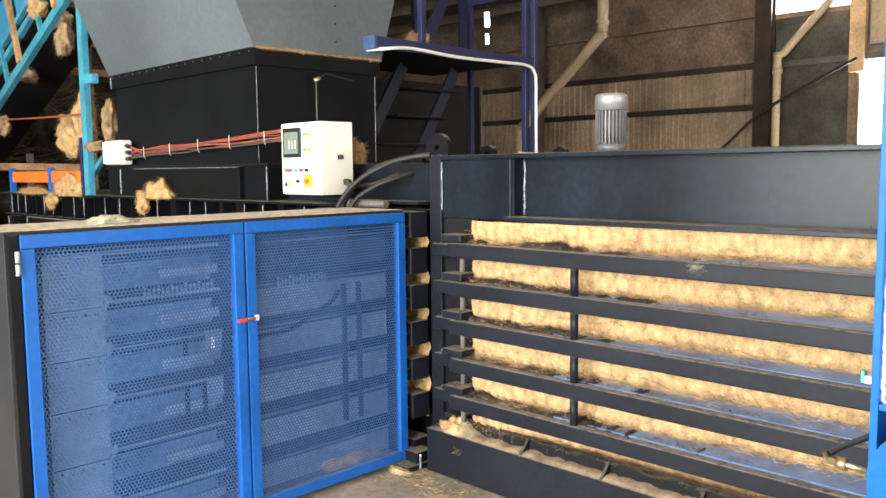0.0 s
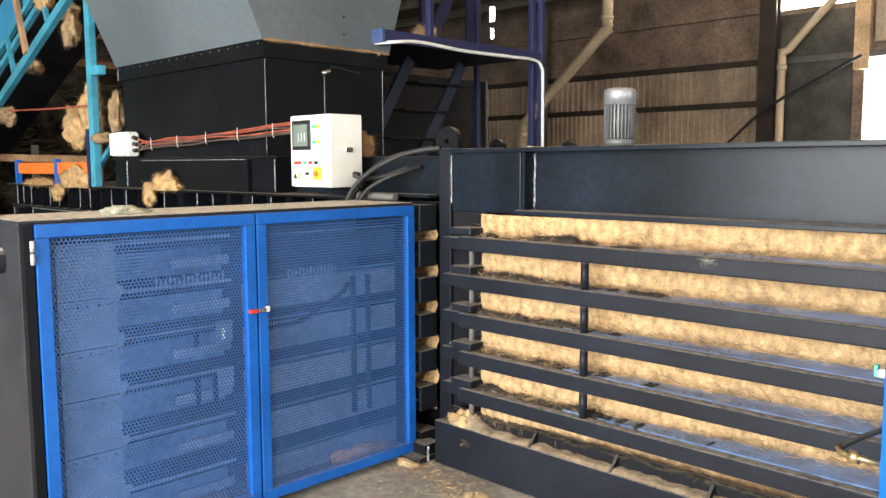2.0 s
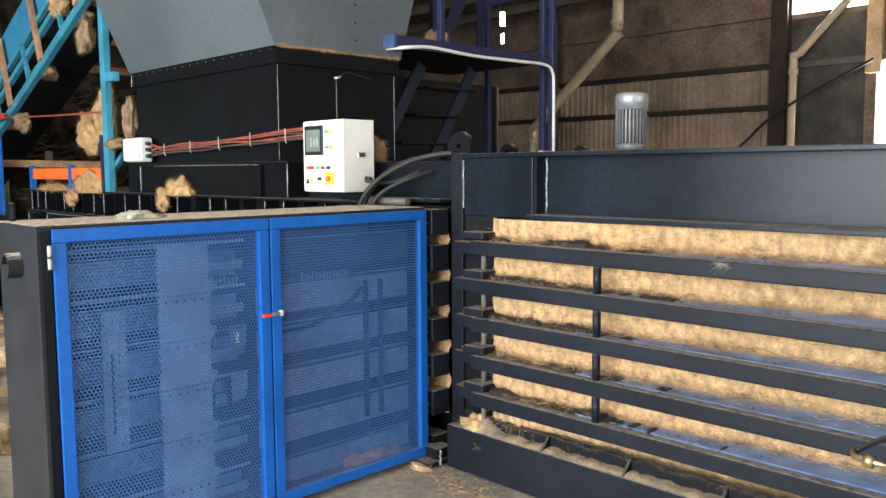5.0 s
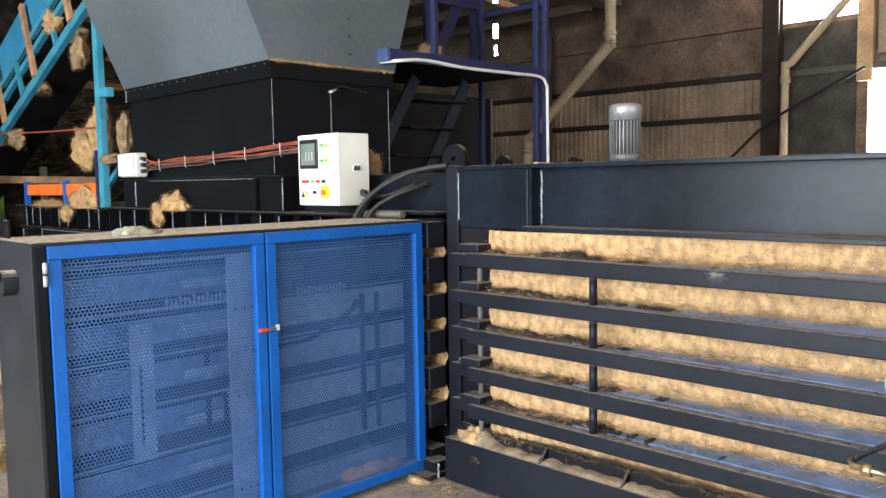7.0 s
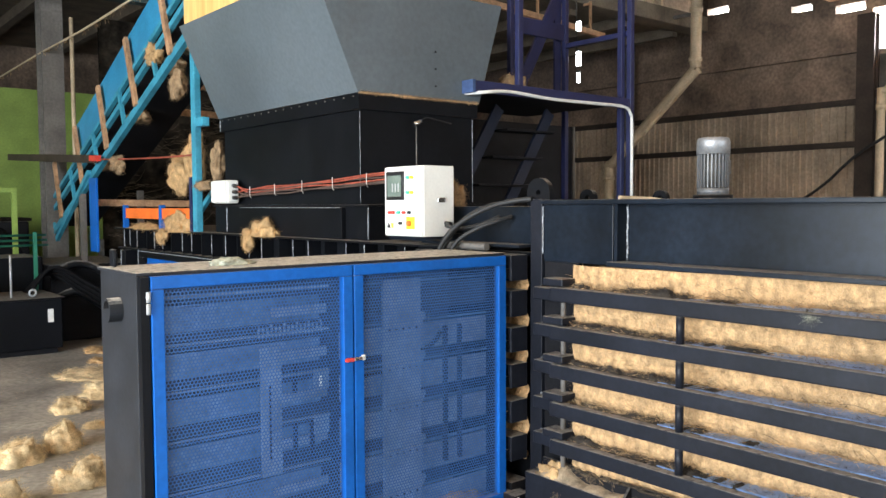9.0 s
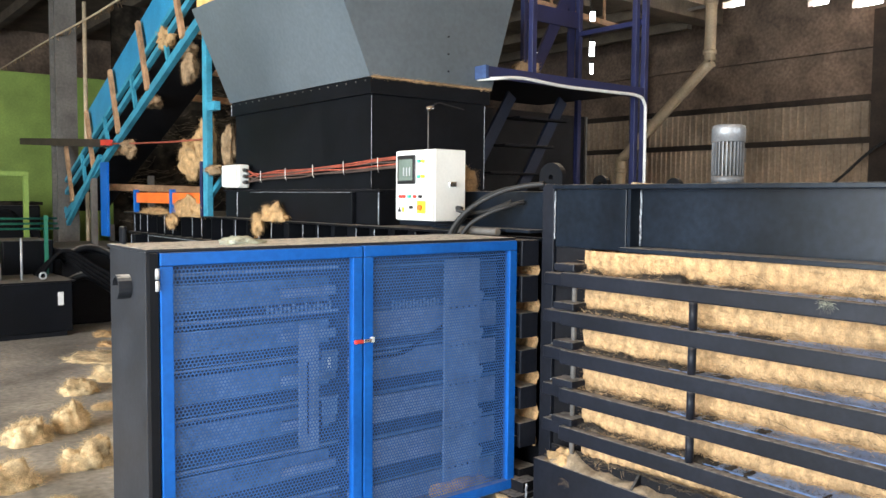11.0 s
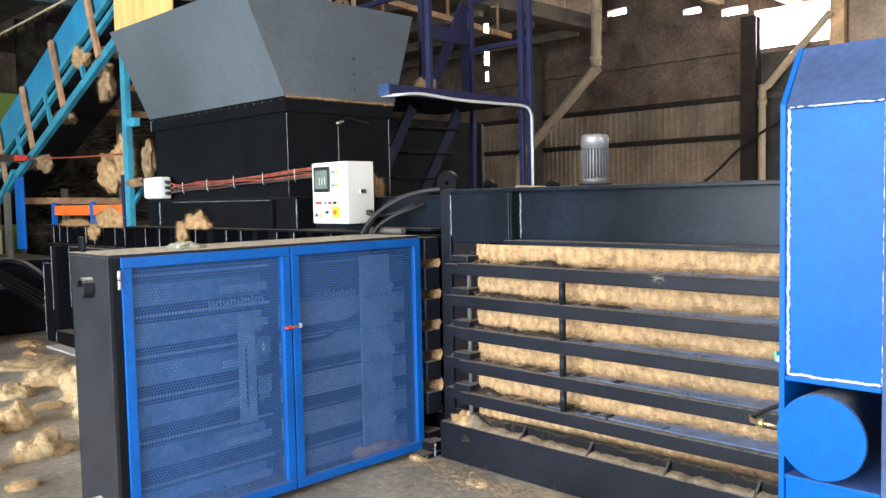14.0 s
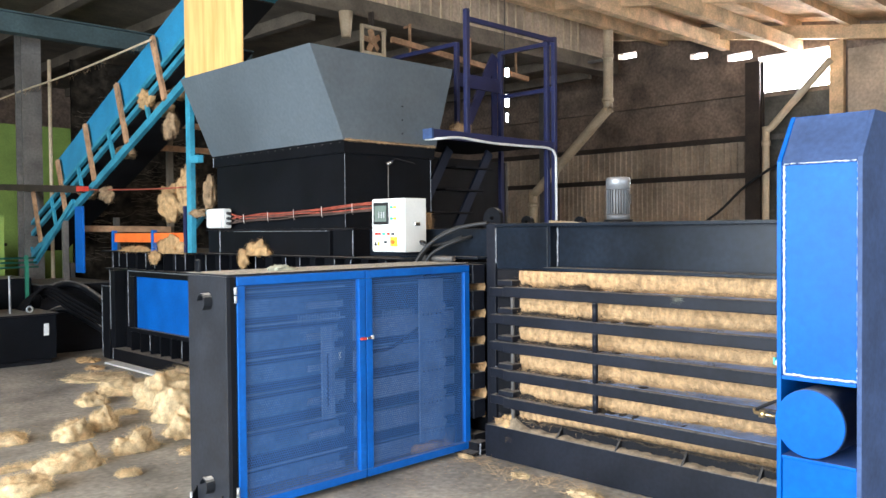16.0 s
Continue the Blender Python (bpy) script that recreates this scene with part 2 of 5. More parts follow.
def bar(bm, p, q, w, h):
    """A square bar of width w and height h from p to q."""
    p, q = Vector(p), Vector(q)
    way = (q - p).normalized()
    side = way.cross(Vector((0, 0, 1)))
    side = Vector((1, 0, 0)) if side.length < 1e-3 else side.normalized()
    up = side.cross(way)
    ring = [(-w / 2, -h / 2), (w / 2, -h / 2), (w / 2, h / 2), (-w / 2, h / 2)]
    return prism(bm, [p + a * side + b * up for a, b in ring], [q + a * side + b * up for a, b in ring])


def strap(bm, pts, wide, thick):
    """A flat bent strap along a line of points, wide along y."""
    pts = [Vector(p) for p in pts]
    rings = []
    for i, p in enumerate(pts):
        way = (pts[min(i + 1, len(pts) - 1)] - pts[max(i - 1, 0)]).normalized()
        across = Vector((0.6, 1.0, 0.0))
        across = (across - way * across.dot(way)).normalized()
        up = way.cross(across)
        rings.append([bm.verts.new(p + a * across * wide / 2 + b * up * thick / 2) for a, b in ((-1, -1), (1, -1), (1, 1), (-1, 1))])
    for a, b in zip(rings, rings[1:]):
        for k in range(4):
            bm.faces.new((a[k], a[(k + 1) % 4], b[(k + 1) % 4], b[k]))
    bm.faces.new(rings[0][::-1])
    bm.faces.new(rings[-1])
    return bm


def bend(pts, n=8):
    """A smooth line through the points."""
    pts = [Vector(p) for p in pts]
    out = []
    for i in range(len(pts) - 1):
        p0, p1, p2, p3 = pts[max(i - 1, 0)], pts[i], pts[i + 1], pts[min(i + 2, len(pts) - 1)]
        for k in range(n):
            t = k / n
            out.append(0.5 * (2 * p1 + (p2 - p0) * t + (2 * p0 - 5 * p1 + 4 * p2 - p3) * t * t + (3 * p1 - p0 - 3 * p2 + p3) * t ** 3))
    return out + [pts[-1]]


def finish(name, bm, material, bevel=0.0):
    bmesh.ops.recalc_face_normals(bm, faces=bm.faces)
    me = bpy.data.meshes.new(name)
    bm.to_mesh(me)
    bm.free()
    me.materials.append(material)
    ob = new(name, me)
    if bevel:
        b = ob.modifiers.new("bevel", "BEVEL")
        b.width, b.segments, b.limit_method = bevel, 2, "ANGLE"
    return ob


def thing(name, x, y, z, label, category, group=""):
    ob = new(name)
    ob.location = (x, y, z)
    ob.empty_display_size = 0.1
    ORIGIN[ob] = Vector((x, y, z))
    return tagged(ob, label, category, group)


def part(name, bm, material, parent, label="", bevel=0.0):
    """One mesh, given in world coordinates, under a thing or a part."""
    ob = finish(name, bm, material, bevel)
    hang(ob, parent)
    return tagged(ob, label)


def hang(ob, parent, at=(0, 0, 0)):
    ob.parent = parent
    ob.location = Vector(at) - ORIGIN[parent]
    ORIGIN[ob] = Vector(at)


def solid(name, bm, material, label, category, group="", bevel=0.0, kind=""):
    """A thing of one mesh, given in world coordinates."""
    ob = finish(name, bm, material, bevel)
    ORIGIN[ob] = Vector((0, 0, 0))
    return tagged(ob, label, category, group, kind)


def setting(name, bm, material, label, category, bevel=0.0):
    return solid(name, bm, material, label, category, "", bevel, "structure")


def weld(parent, p, q, r=0.006, material=None):
    """A lumpy weld bead from p to q."""
    p, q = Vector(p), Vector(q)
    n = max(3, int((q - p).length / 0.012))
    bm = bm_new()
    rng = random.Random(int(abs(p.x * 911 + p.y * 577 + p.z * 317) * 100))
    pts = [p.lerp(q, i / n) for i in range(n + 1)]
    side = [Vector((rng.uniform(-1, 1), rng.uniform(-1, 1), rng.uniform(-1, 1))) * r * 0.4 for _ in pts]
    tube(bm, [a + b for a, b in zip(pts, side)], r * 0.8, 5)
    return part("weld_bead", bm, material or WELD, parent, "bright bare weld bead")


def strand(bm, p, way, length, rng, width=0.0012, droop=0.5, steps=3):
    """A thin curled fibre as a narrow ribbon."""
    p, way = Vector(p), Vector(way).normalized()
    wide = way.orthogonal().normalized() * width
    last = None
    for k in range(steps + 1):
        a, b = bm.verts.new(p - wide), bm.verts.new(p + wide)
        if last:
            bm.faces.new((last[0], last[1], b, a))
        last = (a, b)
        way = (way + Vector((rng.uniform(-1, 1), rng.uniform(-1, 1), rng.uniform(-1, 1) - droop * 0.5)) * 0.45).normalized()
        p = p + way * length / steps
    return bm


def clump_mesh(bm, x, y, z, sx, sy, sz, seed, hairs=160, flat=True):
    """A ragged heap of fibre: a lumpy core under a tangle of loose strands."""
    rng = random.Random(seed)
    made = bmesh.ops.create_icosphere(bm, subdivisions=4, radius=1.0)["verts"]
    for f in bm.faces:
        f.smooth = True
    off = Vector((seed * 3.1, seed * 1.7, seed * 0.9))
    size = (sx + sy + sz) / 3
    tips = []
    for v in made:
        d = v.co.normalized()
        k = 0.86 + 0.42 * noise.noise(d * 1.5 + off) + 0.22 * noise.noise(d * 3.6 + off) + 0.11 * noise.noise(d * 8 + off) + 0.06 * noise.noise(d * 18 + off)
        c = d * k * 0.86
        if flat and c.z < 0:
            c.z *= 0.12
        v.co = (x + c.x * sx, y + c.y * sy, z + c.z * sz)
        tips.append((v.co.copy(), d))
    for _ in range(hairs * 15):
        p, d = rng.choice(tips)
        if flat and d.z < -0.05:
            continue
        way = d * 0.7 + Vector((rng.uniform(-1, 1), rng.uniform(-1, 1), rng.uniform(-0.8, 0.6)))
        strand(bm, p - d * 0.006, way, rng.uniform(0.05, 0.20) * size + rng.uniform(0.008, 0.026), rng, 0.0005, 0.3, 3)
    return bm


def clump(x, y, z, sx, sy, sz, seed, label, group="fibre heaps", material=None, hairs=260, flat=True):
    return solid("fibre_clump", clump_mesh(bm_new(), x, y, z, sx, sy, sz, seed, hairs, flat), material or FIBRE_MID, label, "fibre clump", group)


# ---- the shed ----
bm = bm_new()
bmesh.ops.create_grid(bm, x_segments=60, y_segments=70, size=1)
for v in bm.verts:
    x, y = 4.8 + v.co.x * 12.6, 6.5 + v.co.y * 15.8
    v.co = (x, y, -0.006 + 0.006 * noise.noise((x * 0.9, y * 0.9, 0)))
setting("floor", bm, CONCRETE, "dusty grey-brown concrete floor strewn with fibre", "floor")


def roof_z(y):
    return 5.6 + 0.16 * max(y - 3.0, 0.0)


bm = bm_new()
for y0, y1 in ((-9.3, 3.0), (3.0, 22.3)):
    prism(bm, [(-7.6, y0, roof_z(y0)), (17.6, y0, roof_z(y0)), (17.6, y1, roof_z(y1)), (-7.6, y1, roof_z(y1))],
          [(-7.6, y0, roof_z(y0) + 0.12), (17.6, y0, roof_z(y0) + 0.12), (17.6, y1, roof_z(y1) + 0.12), (-7.6, y1, roof_z(y1) + 0.12)])
    for x in (-4, 1.5, 7, 12.5, 16.6):
        prism(bm, [(x - 0.09, y0, roof_z(y0) - 0.45), (x + 0.09, y0, roof_z(y0) - 0.45), (x + 0.09, y1, roof_z(y1) - 0.45), (x - 0.09, y1, roof_z(y1) - 0.45)],
              [(x - 0.09, y0, roof_z(y0) - 0.17), (x + 0.09, y0, roof_z(y0) - 0.17), (x + 0.09, y1, roof_z(y1) - 0.17), (x - 0.09, y1, roof_z(y1) - 0.17)])
for k in range(26):
    y = -9 + k * 1.2
    if abs(y - 10.8) > 0.4:
        box(bm, -7.4, y - 0.06, roof_z(y) - 0.20, 17.0, y + 0.06, roof_z(y) - 0.002)
for y, z in ((9.9, 6.32), (8.3, 5.95), (6.6, 5.62)):
    box(bm, 9.0, y - 0.09, z - 0.14, 17.0, y + 0.09, z + 0.14)
setting("ceiling", bm, TIMBER, "brown timber roof with purlins and beams", "ceiling")


def wall(name, lo, hi, openings, axis, material, label):
    """A wall with real openings. axis x: a wall along y at lo[0]..hi[0]; openings are (start, end, bottom, top)."""
    bm = bm_new()
    a = 1 if axis == "x" else 0
    cuts = sorted(openings)
    at = lo[a]

    def block(s, e, z0, z1):
        if e - s > 1e-4 and z1 - z0 > 1e-4:
            if axis == "x":
                box(bm, lo[0], s, z0, hi[0], e, z1)
            else:
                box(bm, s, lo[1], z0, e, hi[1], z1)
    for s, e, z0, z1 in cuts:
        block(at, s, lo[2], hi[2])
        block(s, e, lo[2], z0)
        block(s, e, z1, hi[2])
        at = e
    block(at, hi[a], lo[2], hi[2])
    return setting(name, bm, material, label, "wall")


EAST_OPEN = [(4.9, 5.75, 1.2, 3.62), (5.90, 7.55, 4.72, 5.55), (7.7, 8.3, 5.55, 5.72), (8.8, 9.25, 5.74, 5.88), (10.75, 11.3, 6.05, 6.2)]
wall_east = wall("wall_east", (17.05, -9.3, -0.02), (17.3, 22.3, 7.6), EAST_OPEN, "x", SHEET_DARK, "dark brown sheet wall with bright high window gaps")
wall("wall_north", (-7.6, 22.05, -0.02), (17.3, 22.3, 7.6), [], "y", SHEET_DARK, "dark brown end wall")
wall("wall_west", (-7.6, -9.3, -0.02), (-7.4, 22.3, 7.6), [(-3.0, 9.0, 0.0, 5.0)], "x", SHEET, "sheet wall with a wide open gate")
wall("wall_south", (-7.6, -9.3, -0.02), (17.3, -9.1, 7.6), [(-5.0, 9.0, 0.0, 4.5)], "y", SHEET, "unseen sheet wall with an assumed open gate")
bm = box(bm_new(), 17.9, 3.5, 0.5, 17.95, 12.5, 6.6)
setting("backdrop", bm, SKYGLOW, "bright overexposed sky outside the openings", "sky")


def corrugated(parent, x, y0, y1, z0, z1, material, pitch=0.3):
    """A ribbed cladding sheet on the east wall."""
    n = int((y1 - y0) / pitch)
    bm = bm_new()
    prof = []
    for k in range(n):
        s = y0 + k * (y1 - y0) / n
        w = (y1 - y0) / n
        prof += [(s, 0), (s + w * 0.72, 0), (s + w * 0.80, -0.045), (s + w * 0.93, -0.045)]
    prof.append((y1, 0))
    low = [bm.verts.new((x + d, y, z0)) for y, d in prof]
    top = [bm.verts.new((x + d, y, z1)) for y, d in prof]
    for i in range(len(prof) - 1):
        bm.faces.new((low[i], low[i + 1], top[i + 1], top[i]))
    return part("cladding_sheet", bm, material, parent, "ribbed sheet cladding")


for k in range(7):
    y0 = 7.72 + k * 2.02
    corrugated(wall_east, 17.03, y0, y0 + 2.0, 0, 2.80, SHEET, 0.14)
    corrugated(wall_east, 17.02, y0, y0 + 2.0, 2.9, 3.66, SHEET, 0.165)
for z in (2.85, 3.70, 4.75):
    part("girt", box(bm_new(), 16.88, 7.7, z - 0.06, 17.0, 22, z + 0.06), RUST if z < 4 else SHEET_DARK, wall_east, "rusty horizontal girt")
bm = bm_new()
box(bm, 16.75, 7.38, 0, 16.8, 7.72, 5.4)
box(bm, 16.95, 7.38, 0, 17.0, 7.72, 5.4)
box(bm, 16.8, 7.52, 0, 16.95, 7.58, 5.4)
setting("column_east", bm, RUST, "dark steel wall column", "column")
bm = bm_new()
box(bm, 16.85, 5.62, 3.4, 17.0, 5.9, 5.6)
setting("pier_east", bm, TIMBER, "pale timber pier by the window", "column")
setting("panel_bay", box(bm_new(), 16.97, 5.95, 0.0, 17.04, 7.36, 4.6), GLASSDARK, "dirty dark panel in the wall bay", "wall panel")
bm = bm_new()
box(bm, 16.93, -9, 3.9, 17.02, 5.55, 5.4)
setting("panel_east", bm, SHEET, "brown sheet panel on the wall", "wall panel")
bm = bm_new()
box(bm, 16.9, 4.6, 3.62, 17.0, 7.4, 3.74)
setting("trim_east", bm, GREYSTEEL, "grey rail across the wall bay", "rail")

# upper gallery with its beam
bm = bm_new()
box(bm, 1.0, 10.5, 5.40, 15.85, 10.95, 5.72)
setting("gallery_beam", bm, BEAMCON, "grimy concrete beam under the upper gallery", "beam", 0.015)
bm = bm_new()
box(bm, 1.0, 10.95, 5.5, 15.85, 22, 5.7)
for k in range(9):
    box(bm, 2 + k * 1.65, 10.95, 5.3, 2.16 + k * 1.65, 22, 5.5)
setting("gallery_floor", bm, BEAMCON, "dark underside of the upper gallery", "gallery")
gallery_wall = setting("gallery_wall", box(bm_new(), 1.0, 10.62, 5.725, 15.8, 10.7, 6.6), SHEET, "ribbed brown sheet wall of the gallery", "wall")
for k in range(52):
    x = 1.15 + k * 0.28
    if x < 14.4:
        part("sheet_rib", box(bm_new(), x, 10.585, 5.73, x + 0.035, 10.617, 6.58), PIPE, gallery_wall)
bm = bm_new()
box(bm, -2.0, 12.0, 4.55, 6.5, 12.2, 4.82)
box(bm, -2.0, 11.94, 4.822, 6.5, 12.26, 4.845)
setting("cross_beam", bm, TEAL, "dusty teal beam under the gallery", "beam")

setting("gallery_column", box(bm_new(), 16.25, 13.0, 0.0, 16.57, 13.3, 6.9), GREYSTEEL, "grey column behind the gallery", "column", 0.01)
bm = bar(bm_new(), (8.3, 10.3, 5.05), (12.1, 10.3, 4.81), 0.08, 0.10)
for x in (8.8, 10.4, 11.8):
    box(bm, x - 0.02, 10.345, 4.84, x + 0.02, 10.385, 5.42)
    box(bm, x - 0.02, 10.386, 5.36, x + 0.02, 10.52, 5.397)
setting("gallery_batten", bm, STRUT, "dusty timber battens slung under the gallery beam", "batten")
# ducts on the far wall
duct = thing("duct", 14.6, 10.3, 0, "cream painted duct pipe bent down in front of the gallery", "duct")
part("pipe", tube(bm_new(), bend([(14.6, 9.96, 6.55), (14.6, 9.98, 4.55), (14.6, 10.10, 4.28), (14.6, 12.02, 2.62), (14.6, 12.18, 2.40), (14.6, 12.20, 0.0)], 4), 0.115, 12), PIPE, duct)
for p, q in (((14.6, 9.98, 4.56), (14.6, 9.98, 4.64)), ((14.6, 9.97, 5.55), (14.6, 9.97, 5.65)), ((14.6, 12.19, 2.2), (14.6, 12.19, 2.3))):
    part("collar", tube(bm_new(), [p, q], 0.137, 12), PIPE, duct)
part("wall_tie", box(bm_new(), 14.56, 10.09, 5.50, 14.64, 10.499, 5.56), GREYSTEEL, duct)
duct2 = thing("duct", 16.6, 7.2, 0, "cream painted downpipe beside the window", "duct")
part("pipe", tube(bm_new(), bend([(16.5, 5.75, 5.15), (16.5, 7.0, 3.85), (16.5, 7.12, 3.6), (16.5, 7.12, 0.0)], 4), 0.078, 12), PIPE, duct2)
part("collar", tube(bm_new(), [(16.5, 7.12, 3.45), (16.5, 7.12, 3.56)], 0.098, 12), PIPE, duct2)
cable = solid("wall_cable", tube(bm_new(), bend([(16.4, 9.0, 1.5), (16.4, 8.2, 2.0), (16.4, 7.3, 2.75), (16.4, 5.6, 3.6)], 6), 0.03, 6), RUBBER, "black cable slung along the far wall", "cable")
# glowing tubes set at three bright spots; the wire is added to hold them
lamp = thing("glow_tubes", 10.15, 9.2, 4.1, "three small glowing white tubes on an added wire", "lamp")
for z0, z1, r in ((4.48, 4.62, 0.040), (3.92, 4.14, 0.042), (3.64, 3.80, 0.026)):
    part("tube", tube(bm_new(), [(10.15, 9.2, z0), (10.15, 9.2, z1)], r, 10), TUBEGLOW, lamp)
    part("cap", tube(bm_new(), [(10.15, 9.2, z1), (10.15, 9.2, z1 + 0.04)], 0.03, 8), BLACKPLASTIC, lamp)
part("wire", tube(bm_new(), [(10.15, 9.252, 3.66), (10.15, 9.252, 6.60)], 0.008, 5), BLACKPLASTIC, lamp)

# ---- baling press: pressing chamber ----
LEVELS = [1.248, 1.050, 0.853, 0.655, 0.460]
Y_END = 0.55
press = thing("baling_press", 3.6, 3.3, 0, "black painted steel horizontal baling press with open slatted side", "baling press")


def beam_side():
    bm = bm_new()
    box(bm, 3.09, Y_END, 1.672, 3.36, 3.27, 1.695)
    part("top_flange", bm, BEAMSTEEL, press, "blue-black rolled steel flange", 0.004)
    part("web", box(bm_new(), 3.19, Y_END, 1.385, 3.215, 2.76, 1.672), BEAMSTEEL, press, "blue-black rolled steel web")
    part("lower_flange", box(bm_new(), 3.06, Y_END, 1.362, 3.36, 2.79, 1.385), BEAMSTEEL, press, "dust-covered lower flange", 0.004)
    part("end_plate", box(bm_new(), 3.125, 2.80, 1.362, 3.15, 3.275, 1.671), BEAMSTEEL, press, "", 0.004)
    part("stiffener", box(bm_new(), 3.115, 2.765, 1.386, 3.19, 2.785, 1.671), BEAMSTEEL, press)
    weld(press, (3.186, 2.757, 1.39), (3.186, 2.757, 1.665), 0.007)
    weld(press, (3.118, 3.274, 1.40), (3.118, 3.274, 1.66), 0.005)


beam_side()
part("roof_plate", box(bm_new(), 3.22, Y_END, 1.66, 4.62, 3.28, 1.676), BLACK_DULL, press)
part("far_side", box(bm_new(), 4.55, Y_END, 0.0, 4.62, 3.4, 1.655), BLACK_DULL, press)
part("corner_post", box(bm_new(), 3.118, 3.283, 0.0, 3.2, 3.37, 1.70), BARSTEEL, press, "", 0.004)
part("cross_frame", box(bm_new(), 3.205, 3.29, 1.56, 4.62, 3.39, 1.70), BLACK, press)


def lug(parent, x, y, z, r=0.062, thick=0.035, along="x", name="lifting_lug"):
    """A rounded plate with an eye in it."""
    bm = bm_new()
    n = 12
    mid = 0.045
    outer = [(-r, -0.02)] + [(-r * math.cos(math.pi * k / n), mid + r * 0.95 * math.sin(math.pi * k / n)) for k in range(n + 1)] + [(r, -0.02)]
    hole = 0.017
    m = len(outer)

    def place(a, b, t):
        return (x + t, y + a, z + b) if along == "x" else (x + a, y + t, z + b)
    rows = []
    for t in (-thick / 2, thick / 2):
        ro = [bm.verts.new(place(a, b, t)) for a, b in outer]
        ri = [bm.verts.new(place(hole * math.cos(math.atan2(b - mid, a)), mid + hole * math.sin(math.atan2(b - mid, a)), t)) for a, b in outer]
        rows.append((ro, ri))
        for i in range(m):
            j = (i + 1) % m
            bm.faces.new((ro[i], ro[j], ri[j], ri[i]))
    for which in (0, 1):
        a, b = rows[0][which], rows[1][which]
        for i in range(m):
            j = (i + 1) % m
            bm.faces.new((a[i], a[j], b[j], b[i]))
    return part(name, bm, BLACK, parent, "rounded steel lug with an eye")


lug(press, 3.16, 3.335, 1.69, 0.086)
lug(press, 3.57, 3.34, 1.66, 0.055)
lug(press, 4.27, 3.34, 1.66, 0.055)

for z in LEVELS:
    rail = part("side_bar", box(bm_new(), 2.935, Y_END, z - 0.072, 2.99, 3.055, z), BARSTEEL, press, "black square side bar with dust on top", 0.006)
    part("inner_strip", box(bm_new(), 3.02, Y_END, z - 0.014, 3.29, 2.45, z - 0.006), STRIP, press, "steel shelf strip behind the bar, sky reflection in its blue")
    part("inner_strip", box(bm_new(), 3.02, 2.452, z - 0.045, 3.2, 2.97, z - 0.012), BLACK, press, "dusty dark shelf strip behind the bar")
    part("hinge_plate", box(bm_new(), 2.945, 2.975, z + 0.006, 3.05, 3.115, z + 0.044), BARSTEEL, press, "short thick hinge plate", 0.006)
    part("hinge_pin", tube(bm_new(), [(3.02, 3.035, z - 0.19), (3.02, 3.035, z + 0.007)], 0.014, 10), GREYSTEEL, press, "grey round hinge pin")
    part("hinge_block", box(bm_new(), 3.04, 3.1, z - 0.085, 3.11, 3.275, z - 0.02), BARSTEEL, press, "", 0.006)
    weld(press, (3.115, 3.278, z - 0.06), (3.115, 3.278, z - 0.02), 0.010)
for y in (2.295,):
    for za, zb in zip(LEVELS, LEVELS[1:]):
        part("spacer_rod", tube(bm_new(), [(2.968, y, zb), (2.968, y, za - 0.072)], 0.019, 12), BARSTEEL, press, "round black spacer rod")
# sill with its sloping tray and gussets
bm = bm_new()
prism(bm, [(2.968, Y_END, 0.0), (2.968, 3.26, 0.0), (3.2, 3.26, 0.0), (3.2, Y_END, 0.0)],
      [(2.968, Y_END, 0.235), (2.968, 3.26, 0.235), (3.2, 3.26, 0.235), (3.2, Y_END, 0.235)])
part("sill", bm, BARSTEEL, press, "black sill plate above the floor", 0.004)
part("sill_back", box(bm_new(), 3.042, Y_END, 0.236, 3.055, 3.20, 0.312), BLACK_DULL, press)
for k in range(5):
    y = 2.61 - k * 0.464
    prism_bm = prism(bm_new(), [(2.975, y, 0.236), (3.041, y, 0.236), (3.041, y, 0.308)], [(2.975, y + 0.014, 0.236), (3.041, y + 0.014, 0.236), (3.041, y + 0.014, 0.308)])
    part("gusset", prism_bm, BLACK_DULL, press)
part("foot_plate", box(bm_new(), 2.86, 3.29, 0.0, 3.05, 3.52, 0.03), BLACK_DULL, press, "", 0.004)
part("foot_plate", box(bm_new(), 2.93, 3.3, 0.031, 3.05, 3.42, 0.09), BLACK_DULL, press, "", 0.004)
weld(press, (2.94, 3.285, 0.005), (2.94, 3.285, 0.09), 0.008)
# chamber beyond the corner post
SHELVES = [1.40] + LEVELS + [0.245]
for top, low in zip(SHELVES, LEVELS + [0.245]):
    gap = 0.006 if top > 1.3 else 0.050 + 0.03 * (1.25 - top)
    part("chamber_bar", box(bm_new(), 2.985, 3.385, low + 0.004, 3.112, 4.25, top - gap), BARSTEEL, press, "dusty black bar of the chamber side", 0.005)
    nut = part("tie_bolt", box(bm_new(), 2.962, 3.40, low + 0.018, 2.984, 3.465, low + 0.072), BLACK, press, "black bolt block with a bright nut", 0.005)
    part("nut", tube(bm_new(), [(2.961, 3.43, low + 0.045), (2.94, 3.43, low + 0.045)], 0.017, 6), ZINC, nut)
part("chamber_base", box(bm_new(), 2.985, 3.385, 0.0, 3.112, 4.25, 0.130), BLACK_DULL, press)
# dark plate added where shadow lies between the bale and the post
part("shadow_plate", box(bm_new(), 3.14, 3.035, 0.1, 3.17, 3.28, 1.36), BLACK_DULL, press)
part("chamber_floor", box(bm_new(), 3.18, Y_END, 0.1, 4.55, 4.3, 0.2), BLACK_DULL, press)


